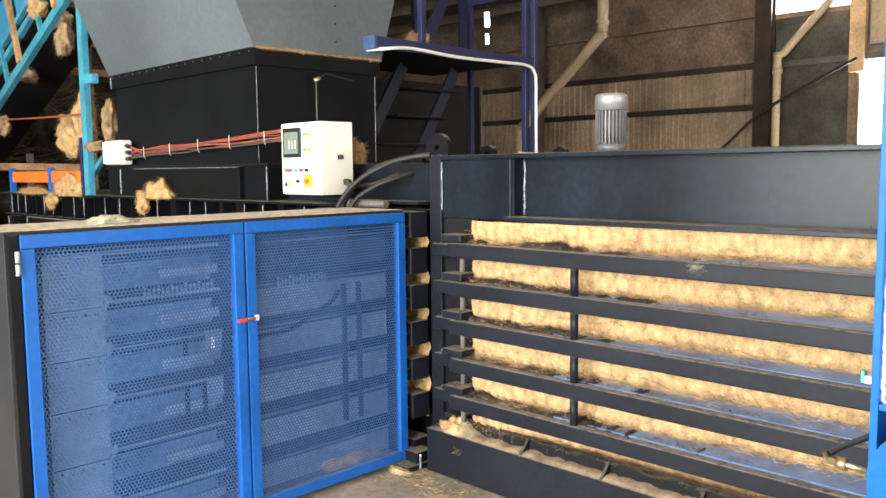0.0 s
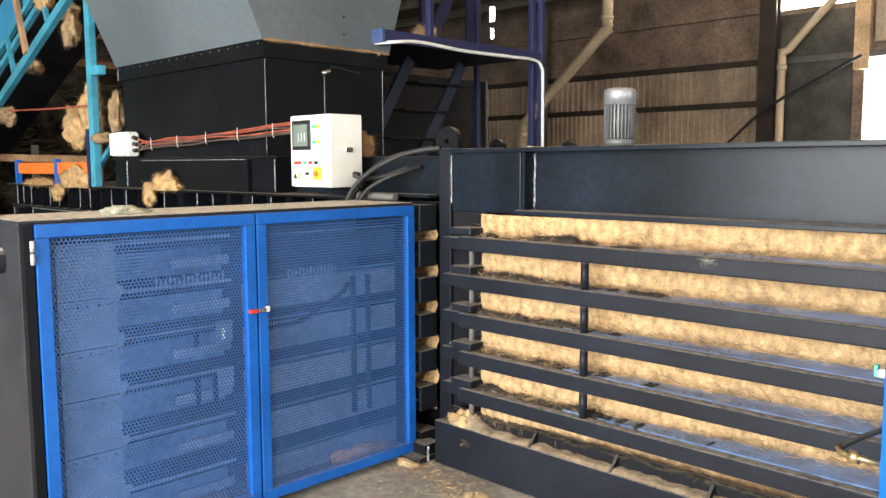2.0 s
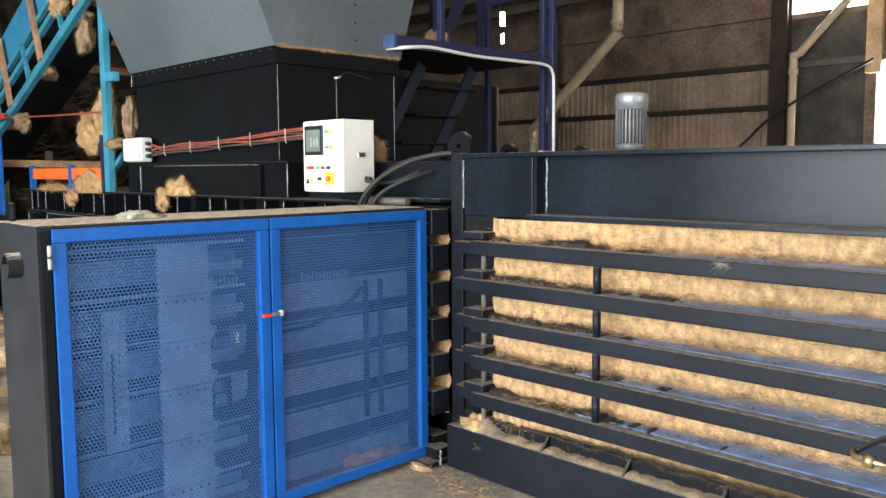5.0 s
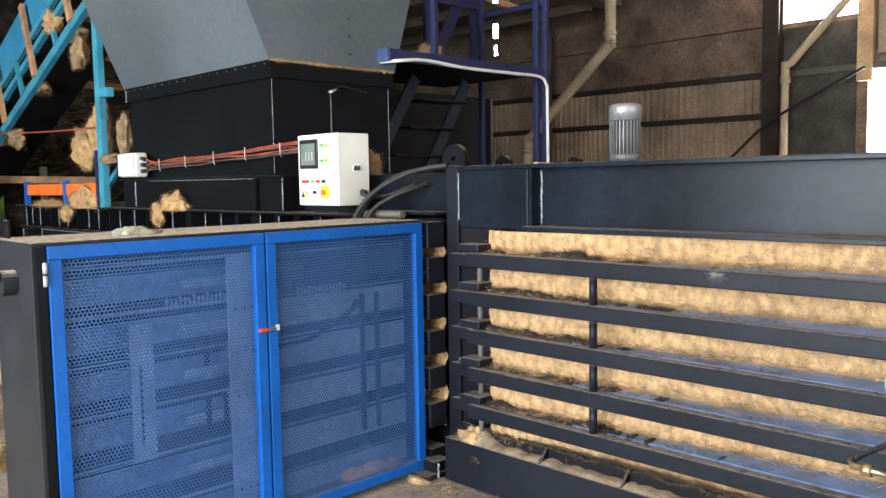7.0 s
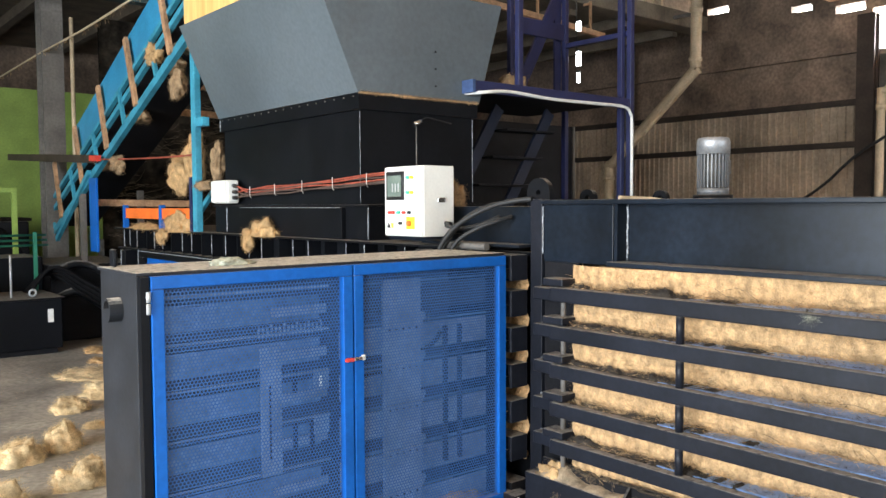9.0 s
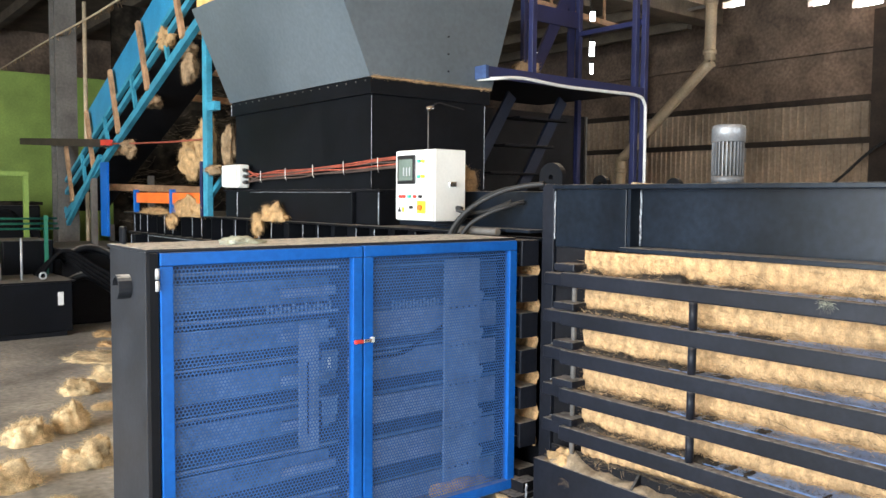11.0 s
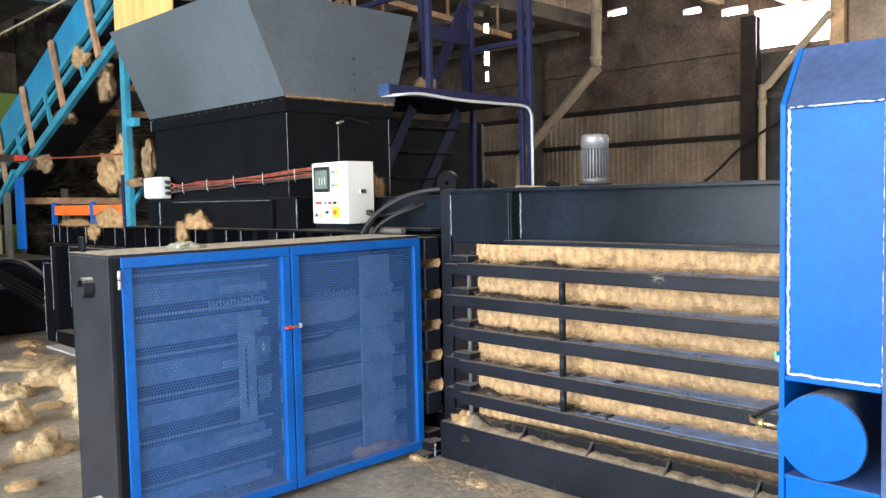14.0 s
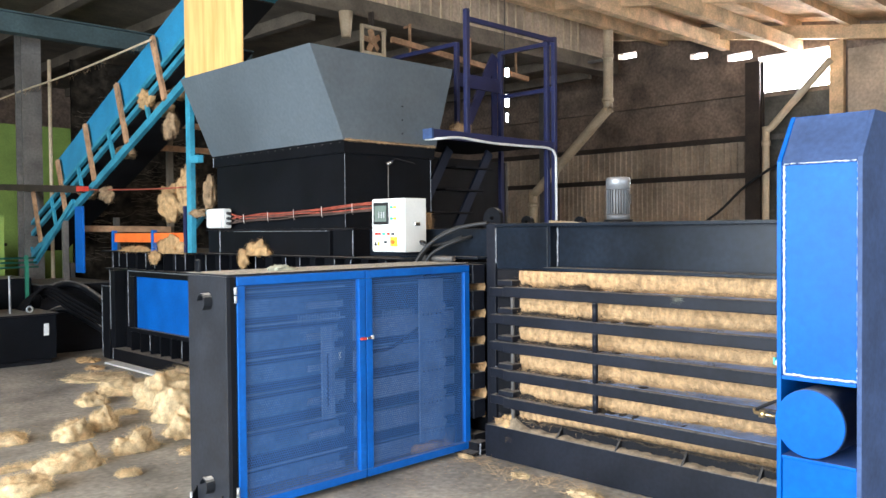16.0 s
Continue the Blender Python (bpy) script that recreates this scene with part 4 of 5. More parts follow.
# the carriage that travels behind the doors
carriage = part("needle_carriage", box(bm_new(), 1.116, 3.475, 0.14, 1.350, 3.49, 1.30), CAGE_IN, cage, "grey sliding carriage plate with toothed edge")
for k, z in enumerate((1.095, 0.895, 0.690, 0.460, 0.247)):
    part("tooth", prism(bm_new(), [(1.351, 3.475, z - 0.045), (1.382, 3.475, z + 0.01), (1.378, 3.475, z + 0.025), (1.351, 3.475, z + 0.03)],
                        [(1.351, 3.49, z - 0.045), (1.382, 3.49, z + 0.01), (1.378, 3.49, z + 0.025), (1.351, 3.49, z + 0.03)]), CAGE_IN, carriage)
    part("slot_cover", box(bm_new(), 1.125, 3.466, z - 0.03, 1.345, 3.474, z - 0.02), RAILGREY, carriage)
    for j in range(5):
        part("rivet", tube(bm_new(), [(1.15 + j * 0.042, 3.474, z - 0.045), (1.15 + j * 0.042, 3.468, z - 0.045)], 0.006, 6), CAGE_DARK, carriage)
follower = part("carriage_follower", box(bm_new(), 1.128, 3.51, 0.44, 1.228, 3.525, 1.035), CAGE_IN, cage, "upright grey bar trailing the carriage")
part("slot", box(bm_new(), 1.163, 3.503, 0.52, 1.171, 3.509, 0.86), CAGE_DARK, follower)
part("edge", box(bm_new(), 1.196, 3.504, 0.46, 1.202, 3.509, 1.02), RAILGREY, follower)

# rag on the cage roof
bm = clump_mesh(bm_new(), 1.44, 3.57, 1.412, 0.13, 0.055, 0.042, 77, 0)
solid("rag", bm, RAG, "crumpled grey-green rag on the cage roof", "rag")

# ---- feed section of the press ----
feed = thing("feed_section", 3.7, 7.0, 0, "black steel feed section of the press with ribbed side", "press feed section")
part("side_wall", box(bm_new(), 3.17, 3.42, 0.0, 3.22, 10.15, 1.40), BLACK, feed)
part("far_wall", box(bm_new(), 4.3, 3.42, 0.0, 4.36, 10.15, 1.40), BLACK_DULL, feed)
part("end_wall", box(bm_new(), 3.23, 10.09, 0.0, 4.29, 10.15, 1.40), BLACK, feed)
part("ledge", box(bm_new(), 3.03, 3.95, 1.405, 3.5, 10.2, 1.42), BLACK, feed, "dust-covered top ledge", 0.003)
part("deck", box(bm_new(), 3.51, 4.9, 1.405, 4.4, 10.2, 1.42), BLACK_DULL, feed)
part("waist_plate", box(bm_new(), 3.06, 3.95, 1.17, 3.165, 10.15, 1.19), BLACK, feed, "", 0.003)
n = 0
y = 4.15
while y < 10.1:
    part("rib", box(bm_new(), 3.06, y, 1.192, 3.168, y + 0.014, 1.403), BLACK, feed)
    if n % 3 != 2:
        weld(feed, (3.056, y, 1.22), (3.056, y, 1.395), 0.005)
    y += 0.235 if n % 4 else 0.30
    n += 1
# blue inspection panel in its frame
part("panel_frame", box(bm_new(), 3.06, 7.3, 1.10, 3.168, 9.45, 1.165), BLACK, feed, "", 0.004)
part("panel_frame", box(bm_new(), 3.06, 7.3, 0.40, 3.168, 9.45, 0.45), BLACK, feed, "", 0.004)
part("panel_post", box(bm_new(), 3.06, 9.3, 0.451, 3.168, 9.45, 1.099), BLACK, feed, "", 0.004)
part("inspection_panel", box(bm_new(), 3.10, 7.3, 0.452, 3.12, 9.298, 1.098), BLUE, feed, "plain blue inspection panel", 0.003)
for k in range(8):
    yy = 7.5 + k * 0.27
    part("lower_rib", box(bm_new(), 3.06, yy, 0.16, 3.168, yy + 0.014, 0.398), BLACK, feed)
part("base_channel", box(bm_new(), 3.0, 7.0, 0.0, 3.168, 9.8, 0.155), BLACK, feed, "", 0.004)
part("end_post", box(bm_new(), 3.02, 9.78, 0.157, 3.168, 9.9, 1.165), BLACK, feed, "", 0.004)
part("end_step", box(bm_new(), 3.0, 9.91, 0.0, 3.168, 10.12, 0.95), BLACK, feed, "", 0.004)
part("floor_strip", box(bm_new(), 2.80, 8.1, 0.0, 2.95, 9.6, 0.02), PAPER, feed, "pale strip along the base")
# pale edge lines along the frames, built as weld beads
for p, q in (((3.056, 7.35, 1.168), (3.056, 9.46, 1.168)), ((3.056, 9.455, 0.46), (3.056, 9.455, 1.16)), ((3.016, 9.905, 0.4), (3.016, 9.905, 1.16)), ((3.056, 9.9, 1.2), (3.056, 9.9, 1.40)),
             ((2.996, 10.125, 0.02), (2.996, 10.125, 0.94)), ((2.996, 9.92, 0.955), (2.996, 10.12, 0.955)), ((2.996, 9.805, 0.02), (2.996, 9.805, 0.15)), ((3.056, 8.05, 0.2), (3.056, 8.05, 0.39)), ((3.056, 8.86, 0.2), (3.056, 8.86, 0.39))):
    weld(feed, p, q, 0.006)
# beam behind the control cabinet
part("rear_beam", box(bm_new(), 3.22, 3.42, 1.43, 3.30, 4.85, 1.66), BEAMSTEEL, feed, "", 0.004)
part("rear_flange", box(bm_new(), 3.08, 3.42, 1.43, 3.219, 4.3, 1.445), BEAMSTEEL, feed, "dusty flange")
part("valve", tube(bm_new(), [(3.02, 3.62, 1.43), (3.02, 3.98, 1.43)], 0.022, 12), GREYSTEEL, feed, "grey hydraulic fitting")

# ---- hopper ----
hopper = thing("feed_hopper", 3.7, 6.3, 1.42, "grey flared steel hopper on a black box chute", "hopper")
HX0, HX1, HY0, HY1 = 3.16, 4.30, 5.13, 7.46


def shell(lo, hi, t=0.012):
    """Four walls between two rectangles (x0, x1, y0, y1, z)."""
    a = [(lo[0], lo[2], lo[4]), (lo[1], lo[2], lo[4]), (lo[1], lo[3], lo[4]), (lo[0], lo[3], lo[4])]
    b = [(hi[0], hi[2], hi[4]), (hi[1], hi[2], hi[4]), (hi[1], hi[3], hi[4]), (hi[0], hi[3], hi[4])]
    c = Vector(((lo[0] + lo[1]) / 2, (lo[2] + lo[3]) / 2, 0))

    def inner(p):
        return (p[0] + (t if p[0] < c.x else -t), p[1] + (t if p[1] < c.y else -t), p[2])
    return [prism(bm_new(), [a[i], a[j], inner(a[j]), inner(a[i])], [b[i], b[j], inner(b[j]), inner(b[i])]) for i, j in ((0, 1), (1, 2), (2, 3), (3, 0))]


for side in shell((3.14, 4.36, 4.98, 7.55, 1.42), (3.14, 4.36, 4.98, 7.55, 1.66), 0.02):
    part("tray_side", side, BLACK, hopper)
part("tray_rim", box(bm_new(), 3.12, 4.96, 1.662, 4.38, 7.57, 1.675), BLACK_DULL, hopper, "", 0.002)
part("side_pocket", box(bm_new(), 3.10, 5.28, 1.42, 3.138, 6.95, 1.655), BLACK, hopper, "", 0.003)
for side in shell((HX0 + 0.03, HX1 - 0.03, HY0 + 0.03, HY1 - 0.03, 1.676), (HX0 + 0.03, HX1 - 0.03, HY0 + 0.03, HY1 - 0.03, 2.36), 0.02):
    part("chute_side", side, BLACK, hopper)
for side in shell((HX0, HX1, HY0, HY1, 2.36), (HX0, HX1, HY0, HY1, 2.475), 0.04):
    part("flange_band", side, BLACK, hopper, "bolted black flange band")
for side in shell((HX0 - 0.01, HX1 + 0.01, HY0 - 0.01, HY1 + 0.01, 2.478), (2.79, 4.56, HY0 - 0.01, HY1 + 0.01, 3.285), 0.01):
    part("flared_side", side, GREY_A, hopper, "smooth grey flared hopper sides")
for k in range(18):
    yy = HY0 + 0.06 + k * 0.13
    part("bolt", tube(bm_new(), [(HX0 - 0.008, yy, 2.455), (HX0 + 0.001, yy, 2.455)], 0.0055, 6), GREYSTEEL, hopper)
for k in range(3):
    part("bolt", tube(bm_new(), [(3.86, HY0 - 0.018, 2.58 + k * 0.13), (3.86, HY0 - 0.009, 2.58 + k * 0.13)], 0.007, 6), BLACK, hopper)
weld(hopper, (HX0 + 0.028, HY0 + 0.028, 1.69), (HX0 + 0.028, HY0 + 0.028, 2.35), 0.0025)
weld(hopper, (HX1 - 0.03, HY0 + 0.028, 1.69), (HX1 - 0.03, HY0 + 0.028, 2.35), 0.003)
weld(hopper, (HX0 - 0.004, HY1 - 0.01, 2.36), (HX0 - 0.004, HY1 - 0.01, 2.46), 0.006)
weld(hopper, (3.138, 7.30, 1.43), (3.138, 7.30, 1.65), 0.008)
weld(hopper, (3.138, 4.99, 1.43), (3.138, 4.99, 1.65), 0.006)
weld(hopper, (3.097, 5.3, 1.652), (3.097, 6.94, 1.652), 0.003)
bm = bm_new()
rng = random.Random(21)
for _ in range(2500):
    strand(bm, (rng.uniform(HX0, HX1), HY0 - 0.012, 2.477), (rng.uniform(-1, 1), rng.uniform(-0.6, 0), rng.uniform(-0.2, 0.5)), rng.uniform(0.01, 0.03), rng, 0.0009)
solid("flange_fibre", bm, STRAND, "fibre dust lying on the hopper flange", "fibre", kind="stuff")
# sensor on its rod
sensor = thing("level_sensor", 3.65, 5.05, 1.9, "small metal sensor on a thin rod", "sensor")
part("rod", tube(bm_new(), [(3.65, 5.09, 1.9), (3.65, 5.09, 2.27)], 0.005, 6), GREYSTEEL, sensor)
part("head", tube(bm_new(), [(3.62, 5.085, 2.27), (3.69, 5.085, 2.3)], 0.020, 8), CHROME, sensor)
part("lead", tube(bm_new(), bend([(3.67, 5.085, 2.29), (3.74, 5.09, 2.33), (3.85, 5.10, 2.32), (4.0, 5.1, 2.3)]), 0.005, 5), RUBBER, sensor)
# plywood board above the hopper
solid("plywood_board", box(bm_new(), 2.80, 6.24, 3.29, 2.818, 7.38, 4.5), PLY, "warm yellow plywood board standing on the hopper rim", "board", "", 0.002)

# ---- control cabinet, junction box, cables ----
cab = thing("control_cabinet", 2.95, 4.15, 1.48, "white steel control cabinet with screen and buttons", "control cabinet")
FX = 2.85
part("body", box(bm_new(), FX, 3.985, 1.48, 3.085, 4.365, 1.905), WHITE, cab, "", 0.006)
part("door_panel", box(bm_new(), FX - 0.012, 3.99, 1.485, FX - 0.001, 4.36, 1.90), WHITE, cab, "", 0.003)
bezel = part("screen_bezel", box(bm_new(), FX - 0.022, 4.155, 1.70, FX - 0.0125, 4.335, 1.875), BLACKPLASTIC, cab, "", 0.004)
part("screen", box(bm_new(), FX - 0.025, 4.175, 1.722, FX - 0.0225, 4.315, 1.85), SCREEN, bezel, "pale lit display")
for k in range(3):
    part("screen_bar", box(bm_new(), FX - 0.0268, 4.195 + k * 0.03, 1.75, FX - 0.0252, 4.207 + k * 0.03, 1.80), ZINC, bezel)


def button(y, z, material, label, r=0.011):
    part("button", tube(bm_new(), [(FX - 0.012, y, z), (FX - 0.03, y, z)], r, 12), material, cab, label)


for y, z, m, s in ((4.115, 1.835, GREENLAMP, "green lamp"), (4.075, 1.835, YELLOW, "yellow lamp"), (4.115, 1.745, GREENLAMP, "green lamp"), (4.075, 1.745, YELLOW, "yellow lamp"),
                   (4.30, 1.625, RED, "red button"), (4.265, 1.625, RED, "red button"), (4.21, 1.625, GREENLAMP, "green button"), (4.155, 1.625, RED, "red button"), (4.10, 1.625, BLACKPLASTIC, "black switch"),
                   (4.19, 1.56, BLACKPLASTIC, "black switch"), (4.105, 1.56, ORANGE, "orange emergency stop")):
    button(y, z, m, s, 0.017 if m is ORANGE else 0.010)
part("stop_plate", box(bm_new(), FX - 0.0135, 4.055, 1.525, FX - 0.0122, 4.14, 1.60), YELLOW, cab, "yellow plate")
part("warning_label", prism(bm_new(), [(FX - 0.0135, 4.30, 1.53), (FX - 0.0135, 4.34, 1.53), (FX - 0.0135, 4.32, 1.565)], [(FX - 0.0122, 4.30, 1.53), (FX - 0.0122, 4.34, 1.53), (FX - 0.0122, 4.32, 1.565)]), BLACKPLASTIC, cab, "small warning triangle")
part("warning_label", box(bm_new(), FX - 0.0135, 4.27, 1.53, FX - 0.0122, 4.295, 1.56), YELLOW, cab, "yellow label")
part("lock", box(bm_new(), 2.95, 3.97, 1.685, 3.005, 3.9845, 1.715), CHROME, cab, "chrome lock", 0.004)
part("gland", tube(bm_new(), [(3.02, 3.984, 1.56), (3.02, 3.94, 1.555)], 0.014, 8), BLACKPLASTIC, cab)
part("bracket", box(bm_new(), 3.087, 4.05, 1.46, 3.215, 4.28, 1.49), BLACK, cab)

jb = thing("junction_box", 3.08, 7.25, 1.7, "white plastic junction box beside the chute", "junction box")
part("body", box(bm_new(), 3.03, 7.06, 1.69, 3.15, 7.38, 1.90), WHITE, jb, "", 0.02)
part("lid", box(bm_new(), 3.018, 7.07, 1.70, 3.029, 7.37, 1.89), WHITE, jb, "", 0.004)
for k in range(3):
    part("gland", tube(bm_new(), [(3.09, 7.05, 1.74 + k * 0.055), (3.09, 6.99, 1.74 + k * 0.05)], 0.018, 8), BLACKPLASTIC, jb)
loom = thing("cable_loom", 3.1, 5.7, 1.78, "red and black cables tied in a loom", "cables")
rng = random.Random(3)
for k in range(6):
    red = k in (2, 4, 5)
    z0 = 1.755 + k * 0.012
    pts = [(3.10, 6.99, 1.74 + (k % 3) * 0.05)] + [(3.115 + rng.uniform(-0.01, 0.01), 6.8 - j * 0.36, z0 + 0.012 * j + rng.uniform(-0.008, 0.008)) for j in range(7)] + [(3.06, 4.37, z0 + 0.08)]
    part("cable", tube(bm_new(), bend(pts, 4), 0.0062, 6), CABLERED if red else CABLEBROWN, loom, "dusty red cable" if red else "dusty brown cable")
for j in range(5):
    yy = 6.75 - j * 0.45
    part("cable_tie", tube(bm_new(), [(3.118, yy + 0.01, 1.735 + j * 0.015), (3.1, yy, 1.755 + j * 0.015), (3.1, yy, 1.835 + j * 0.015)], 0.0028, 5), PAPER, loom, "pale cable tie")
hoses = thing("hydraulic_hoses", 3.0, 3.8, 1.4, "dusty black hydraulic hoses arching to the press", "hoses")
for pts, r in (([(2.88, 3.93, 1.30), (2.90, 3.88, 1.44), (2.95, 3.78, 1.56), (3.02, 3.6, 1.655), (3.07, 3.45, 1.69), (3.12, 3.36, 1.70)], 0.015),
               ([(2.93, 3.95, 1.30), (2.95, 3.9, 1.44), (3.0, 3.8, 1.58), (3.06, 3.66, 1.66), (3.1, 3.5, 1.685), (3.2, 3.4, 1.7)], 0.013),
               ([(2.92, 3.9, 1.30), (2.97, 3.83, 1.45), (3.03, 3.72, 1.53), (3.1, 3.64, 1.57), (3.2, 3.6, 1.6)], 0.013),
               ([(2.98, 3.94, 1.55), (3.02, 3.86, 1.53), (3.07, 3.75, 1.55), (3.16, 3.66, 1.60)], 0.012)):
    part("hose", tube(bm_new(), bend(pts, 6), r, 8), RUBBER, hoses)

# ---- access platform behind the hopper ----
plat = thing("access_platform", 5.15, 5.6, 0, "navy blue steel access platform with railings and ladder", "platform")
# deck plate is black: the shade on its underside is put into the colour
part("deck", box(bm_new(), 4.16, 5.022, 2.60, 6.14, 6.4, 2.64), BLACK_DULL, plat, "deck plate in black for its shaded underside")
part("deck_beam", box(bm_new(), 4.16, 5.0, 2.55, 6.14, 5.021, 2.642), NAVY, plat, "", 0.003)
part("deck_end", box(bm_new(), 4.13, 4.99, 2.545, 4.158, 6.4, 2.645), BLUE_SHADE_DUST, plat, "dull blue deck end plate")
for x, y, z0, z1 in ((4.66, 5.02, 2.641, 3.90), (6.11, 5.02, 0.0, 3.84), (6.05, 5.08, 0.0, 3.84), (5.35, 5.83, 2.641, 3.80), (6.11, 5.83, 0.0, 3.80), (5.35, 6.9, 2.6, 3.80)):
    part("post", box(bm_new(), x - 0.025, y - 0.025, z0, x + 0.025, y + 0.025, z1), NAVY, plat, "", 0.003)
for p, q in (((4.66, 5.02, 3.80), (6.11, 5.02, 3.80)), ((6.11, 5.02, 3.78), (6.11, 5.83, 3.78)), ((5.35, 5.83, 3.78), (5.35, 6.9, 3.78)), ((6.11, 5.02, 3.25), (6.11, 5.83, 3.25))):
    part("rail", bar(bm_new(), p, q, 0.045, 0.045), NAVY, plat)
part("kick_panel", box(bm_new(), 5.376, 5.82, 3.30, 6.084, 5.84, 3.46), NAVY, plat, "broad navy band between the posts", 0.003)
part("stair_string", bar(bm_new(), (6.04, 5.86, 3.74), (5.42, 5.86, 2.66), 0.03, 0.12), NAVY, plat, "wide sloping navy string")
part("stair_string", box(bm_new(), 5.98, 5.85, 2.641, 6.07, 5.87, 3.74), NAVY, plat, "wide upright navy plate")
# strings take a darker navy that holds the shade under the deck
for x in (4.98, 5.64):
    part("stair_string", bar(bm_new(), (x, 5.60, 2.54), (x - 0.62, 5.60, 1.55), 0.03, 0.11), CAGE_DARK, plat, "sloping dark navy stair string")
    part("stair_leg", box(bm_new(), x - 0.55, 5.57, 0.0, x - 0.50, 5.62, 1.70), CAGE_DARK, plat)
for k in range(4):
    z, x = 2.35 - k * 0.25, 4.97 - k * 0.17
    part("stair_tread", box(bm_new(), x + 0.02, 5.50, z - 0.02, x + 0.64, 5.70, z), BLACK_DULL, plat, "dusty dark stair tread", 0.003)
part("white_cable", tube(bm_new(), bend([(4.17, 5.3, 2.56), (4.2, 4.985, 2.545), (4.5, 4.975, 2.575), (5.0, 4.975, 2.555), (5.6, 4.975, 2.56), (5.95, 4.975, 2.56), (6.06, 4.975, 2.50), (6.08, 4.975, 2.3), (6.085, 4.975, 1.0), (6.085, 4.975, 0.0)], 5), 0.014, 8), PAPER, plat, "white cable along the deck edge")
# panels added and sized to cover the dark area behind the platform
shed = thing("dark_panels", 5.2, 7.4, 0, "dark sheet panels behind the platform", "enclosure")
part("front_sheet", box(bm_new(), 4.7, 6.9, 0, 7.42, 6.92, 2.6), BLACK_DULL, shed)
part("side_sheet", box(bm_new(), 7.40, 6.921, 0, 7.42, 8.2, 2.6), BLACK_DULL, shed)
part("edge_trim", box(bm_new(), 7.422, 6.88, 0, 7.45, 6.91, 2.6), GREYSTEEL, shed)
clump(4.90, 5.36, 2.64, 0.17, 0.17, 0.22, 60, "brown fibre heap on the platform deck", "fibre heaps", FIBRE_DARK)

# ---- inclined conveyor ----
conv = thing("inclined_conveyor", 3.4, 10.0, 0, "cyan painted inclined conveyor carrying fibre up to the hopper", "conveyor")


def incl(y, dz):
    """Height of a line along the conveyor, dz above its lower chord."""
    return 3.30 - (y - 8.1) * 0.405 + dz


def chord(name, y0, y1, x, dz, w, h, material, label=""):
    return part(name, bar(bm_new(), (x, y0, incl(y0, dz)), (x, y1, incl(y1, dz)), w, h), material, conv, label)


chord("far_side_panel", 7.2, 11.8, 3.82, 0.78, 0.02, 0.36, CYAN, "bright blue side board")
chord("under_tray", 7.7, 13.6, 3.48, 0.30, 0.70, 0.02, BLACK_DULL, "dark underside of the conveyor")
for x in (3.1,):
    chord("lower_chord", 7.7, 13.6, x, 0.0, 0.06, 0.09, CYAN)
    chord("mid_chord", 7.7, 13.6, x, 0.33, 0.05, 0.06, CYAN)
    chord("belt_edge", 7.7, 13.6, x, 0.50, 0.05, 0.05, CYAN, "dusty cyan rail")
    chord("side_panel", 7.2, 11.9, x + 0.03, 0.79, 0.02, 0.38, mat("cyan_side_panel_paint", (0.03, 0.24, 0.44), 0.45, 0, 0.15, 3, 0.08, 40), "bright blue side board")
chord("belt", 7.2, 13.6, 3.475, 0.56, 0.66, 0.02, RUBBER, "black conveyor belt")
for k in range(5):
    y = 8.38 + k * 1.04
    part("strut", bar(bm_new(), (3.06, y, incl(y, 0.02)), (3.06, y + 0.30, incl(y + 0.30, 0.92)), 0.04, 0.08), STRUT, conv, "fibre-dusted upright")
    part("brace", bar(bm_new(), (3.08, y + 0.45, incl(y + 0.45, 0.03)), (3.08, y + 0.62, incl(y + 0.62, 0.50)), 0.04, 0.05), CYAN, conv)
part("leg", box(bm_new(), 3.03, 7.73, 1.42, 3.09, 7.83, 3.32), CYAN, conv, "upright cyan leg", 0.004)
part("leg", box(bm_new(), 3.85, 7.72, 1.42, 3.93, 7.84, 3.32), CYAN, conv, "upright cyan leg", 0.004)
part("leg_tie", box(bm_new(), 3.03, 7.55, 2.42, 3.09, 7.72, 2.50), CYAN, conv)
part("lower_brace", bar(bm_new(), (3.4, 8.05, 1.9), (3.4, 8.7, 1.5), 0.04, 0.05), CYAN, conv)
part("lower_brace", bar(bm_new(), (3.06, 11.2, 2.1), (3.06, 12.8, 1.2), 0.05, 0.07), CYAN, conv)
for y in (11.6, 13.4):
    part("leg", box(bm_new(), 3.06, y, 0.0, 3.13, y + 0.08, incl(y, 0)), GREYSTEEL, conv)
    part("leg", box(bm_new(), 3.82, y, 0.0, 3.89, y + 0.08, incl(y, 0)), GREYSTEEL, conv)
for k, (y, dz, s) in enumerate(((8.5, 0.18, 0.10), (8.9, 0.2, 0.12), (9.4, 0.62, 0.13), (10.0, 0.2, 0.11), (10.7, 0.62, 0.12), (11.3, 0.2, 0.1), (12.0, 0.62, 0.12))):
    clump(3.3, y, incl(y, dz), 0.16, s * 1.4, s, 90 + k, "fibre lump caught in the conveyor frame", "conveyor lumps", FIBRE_DARK, 60, False)

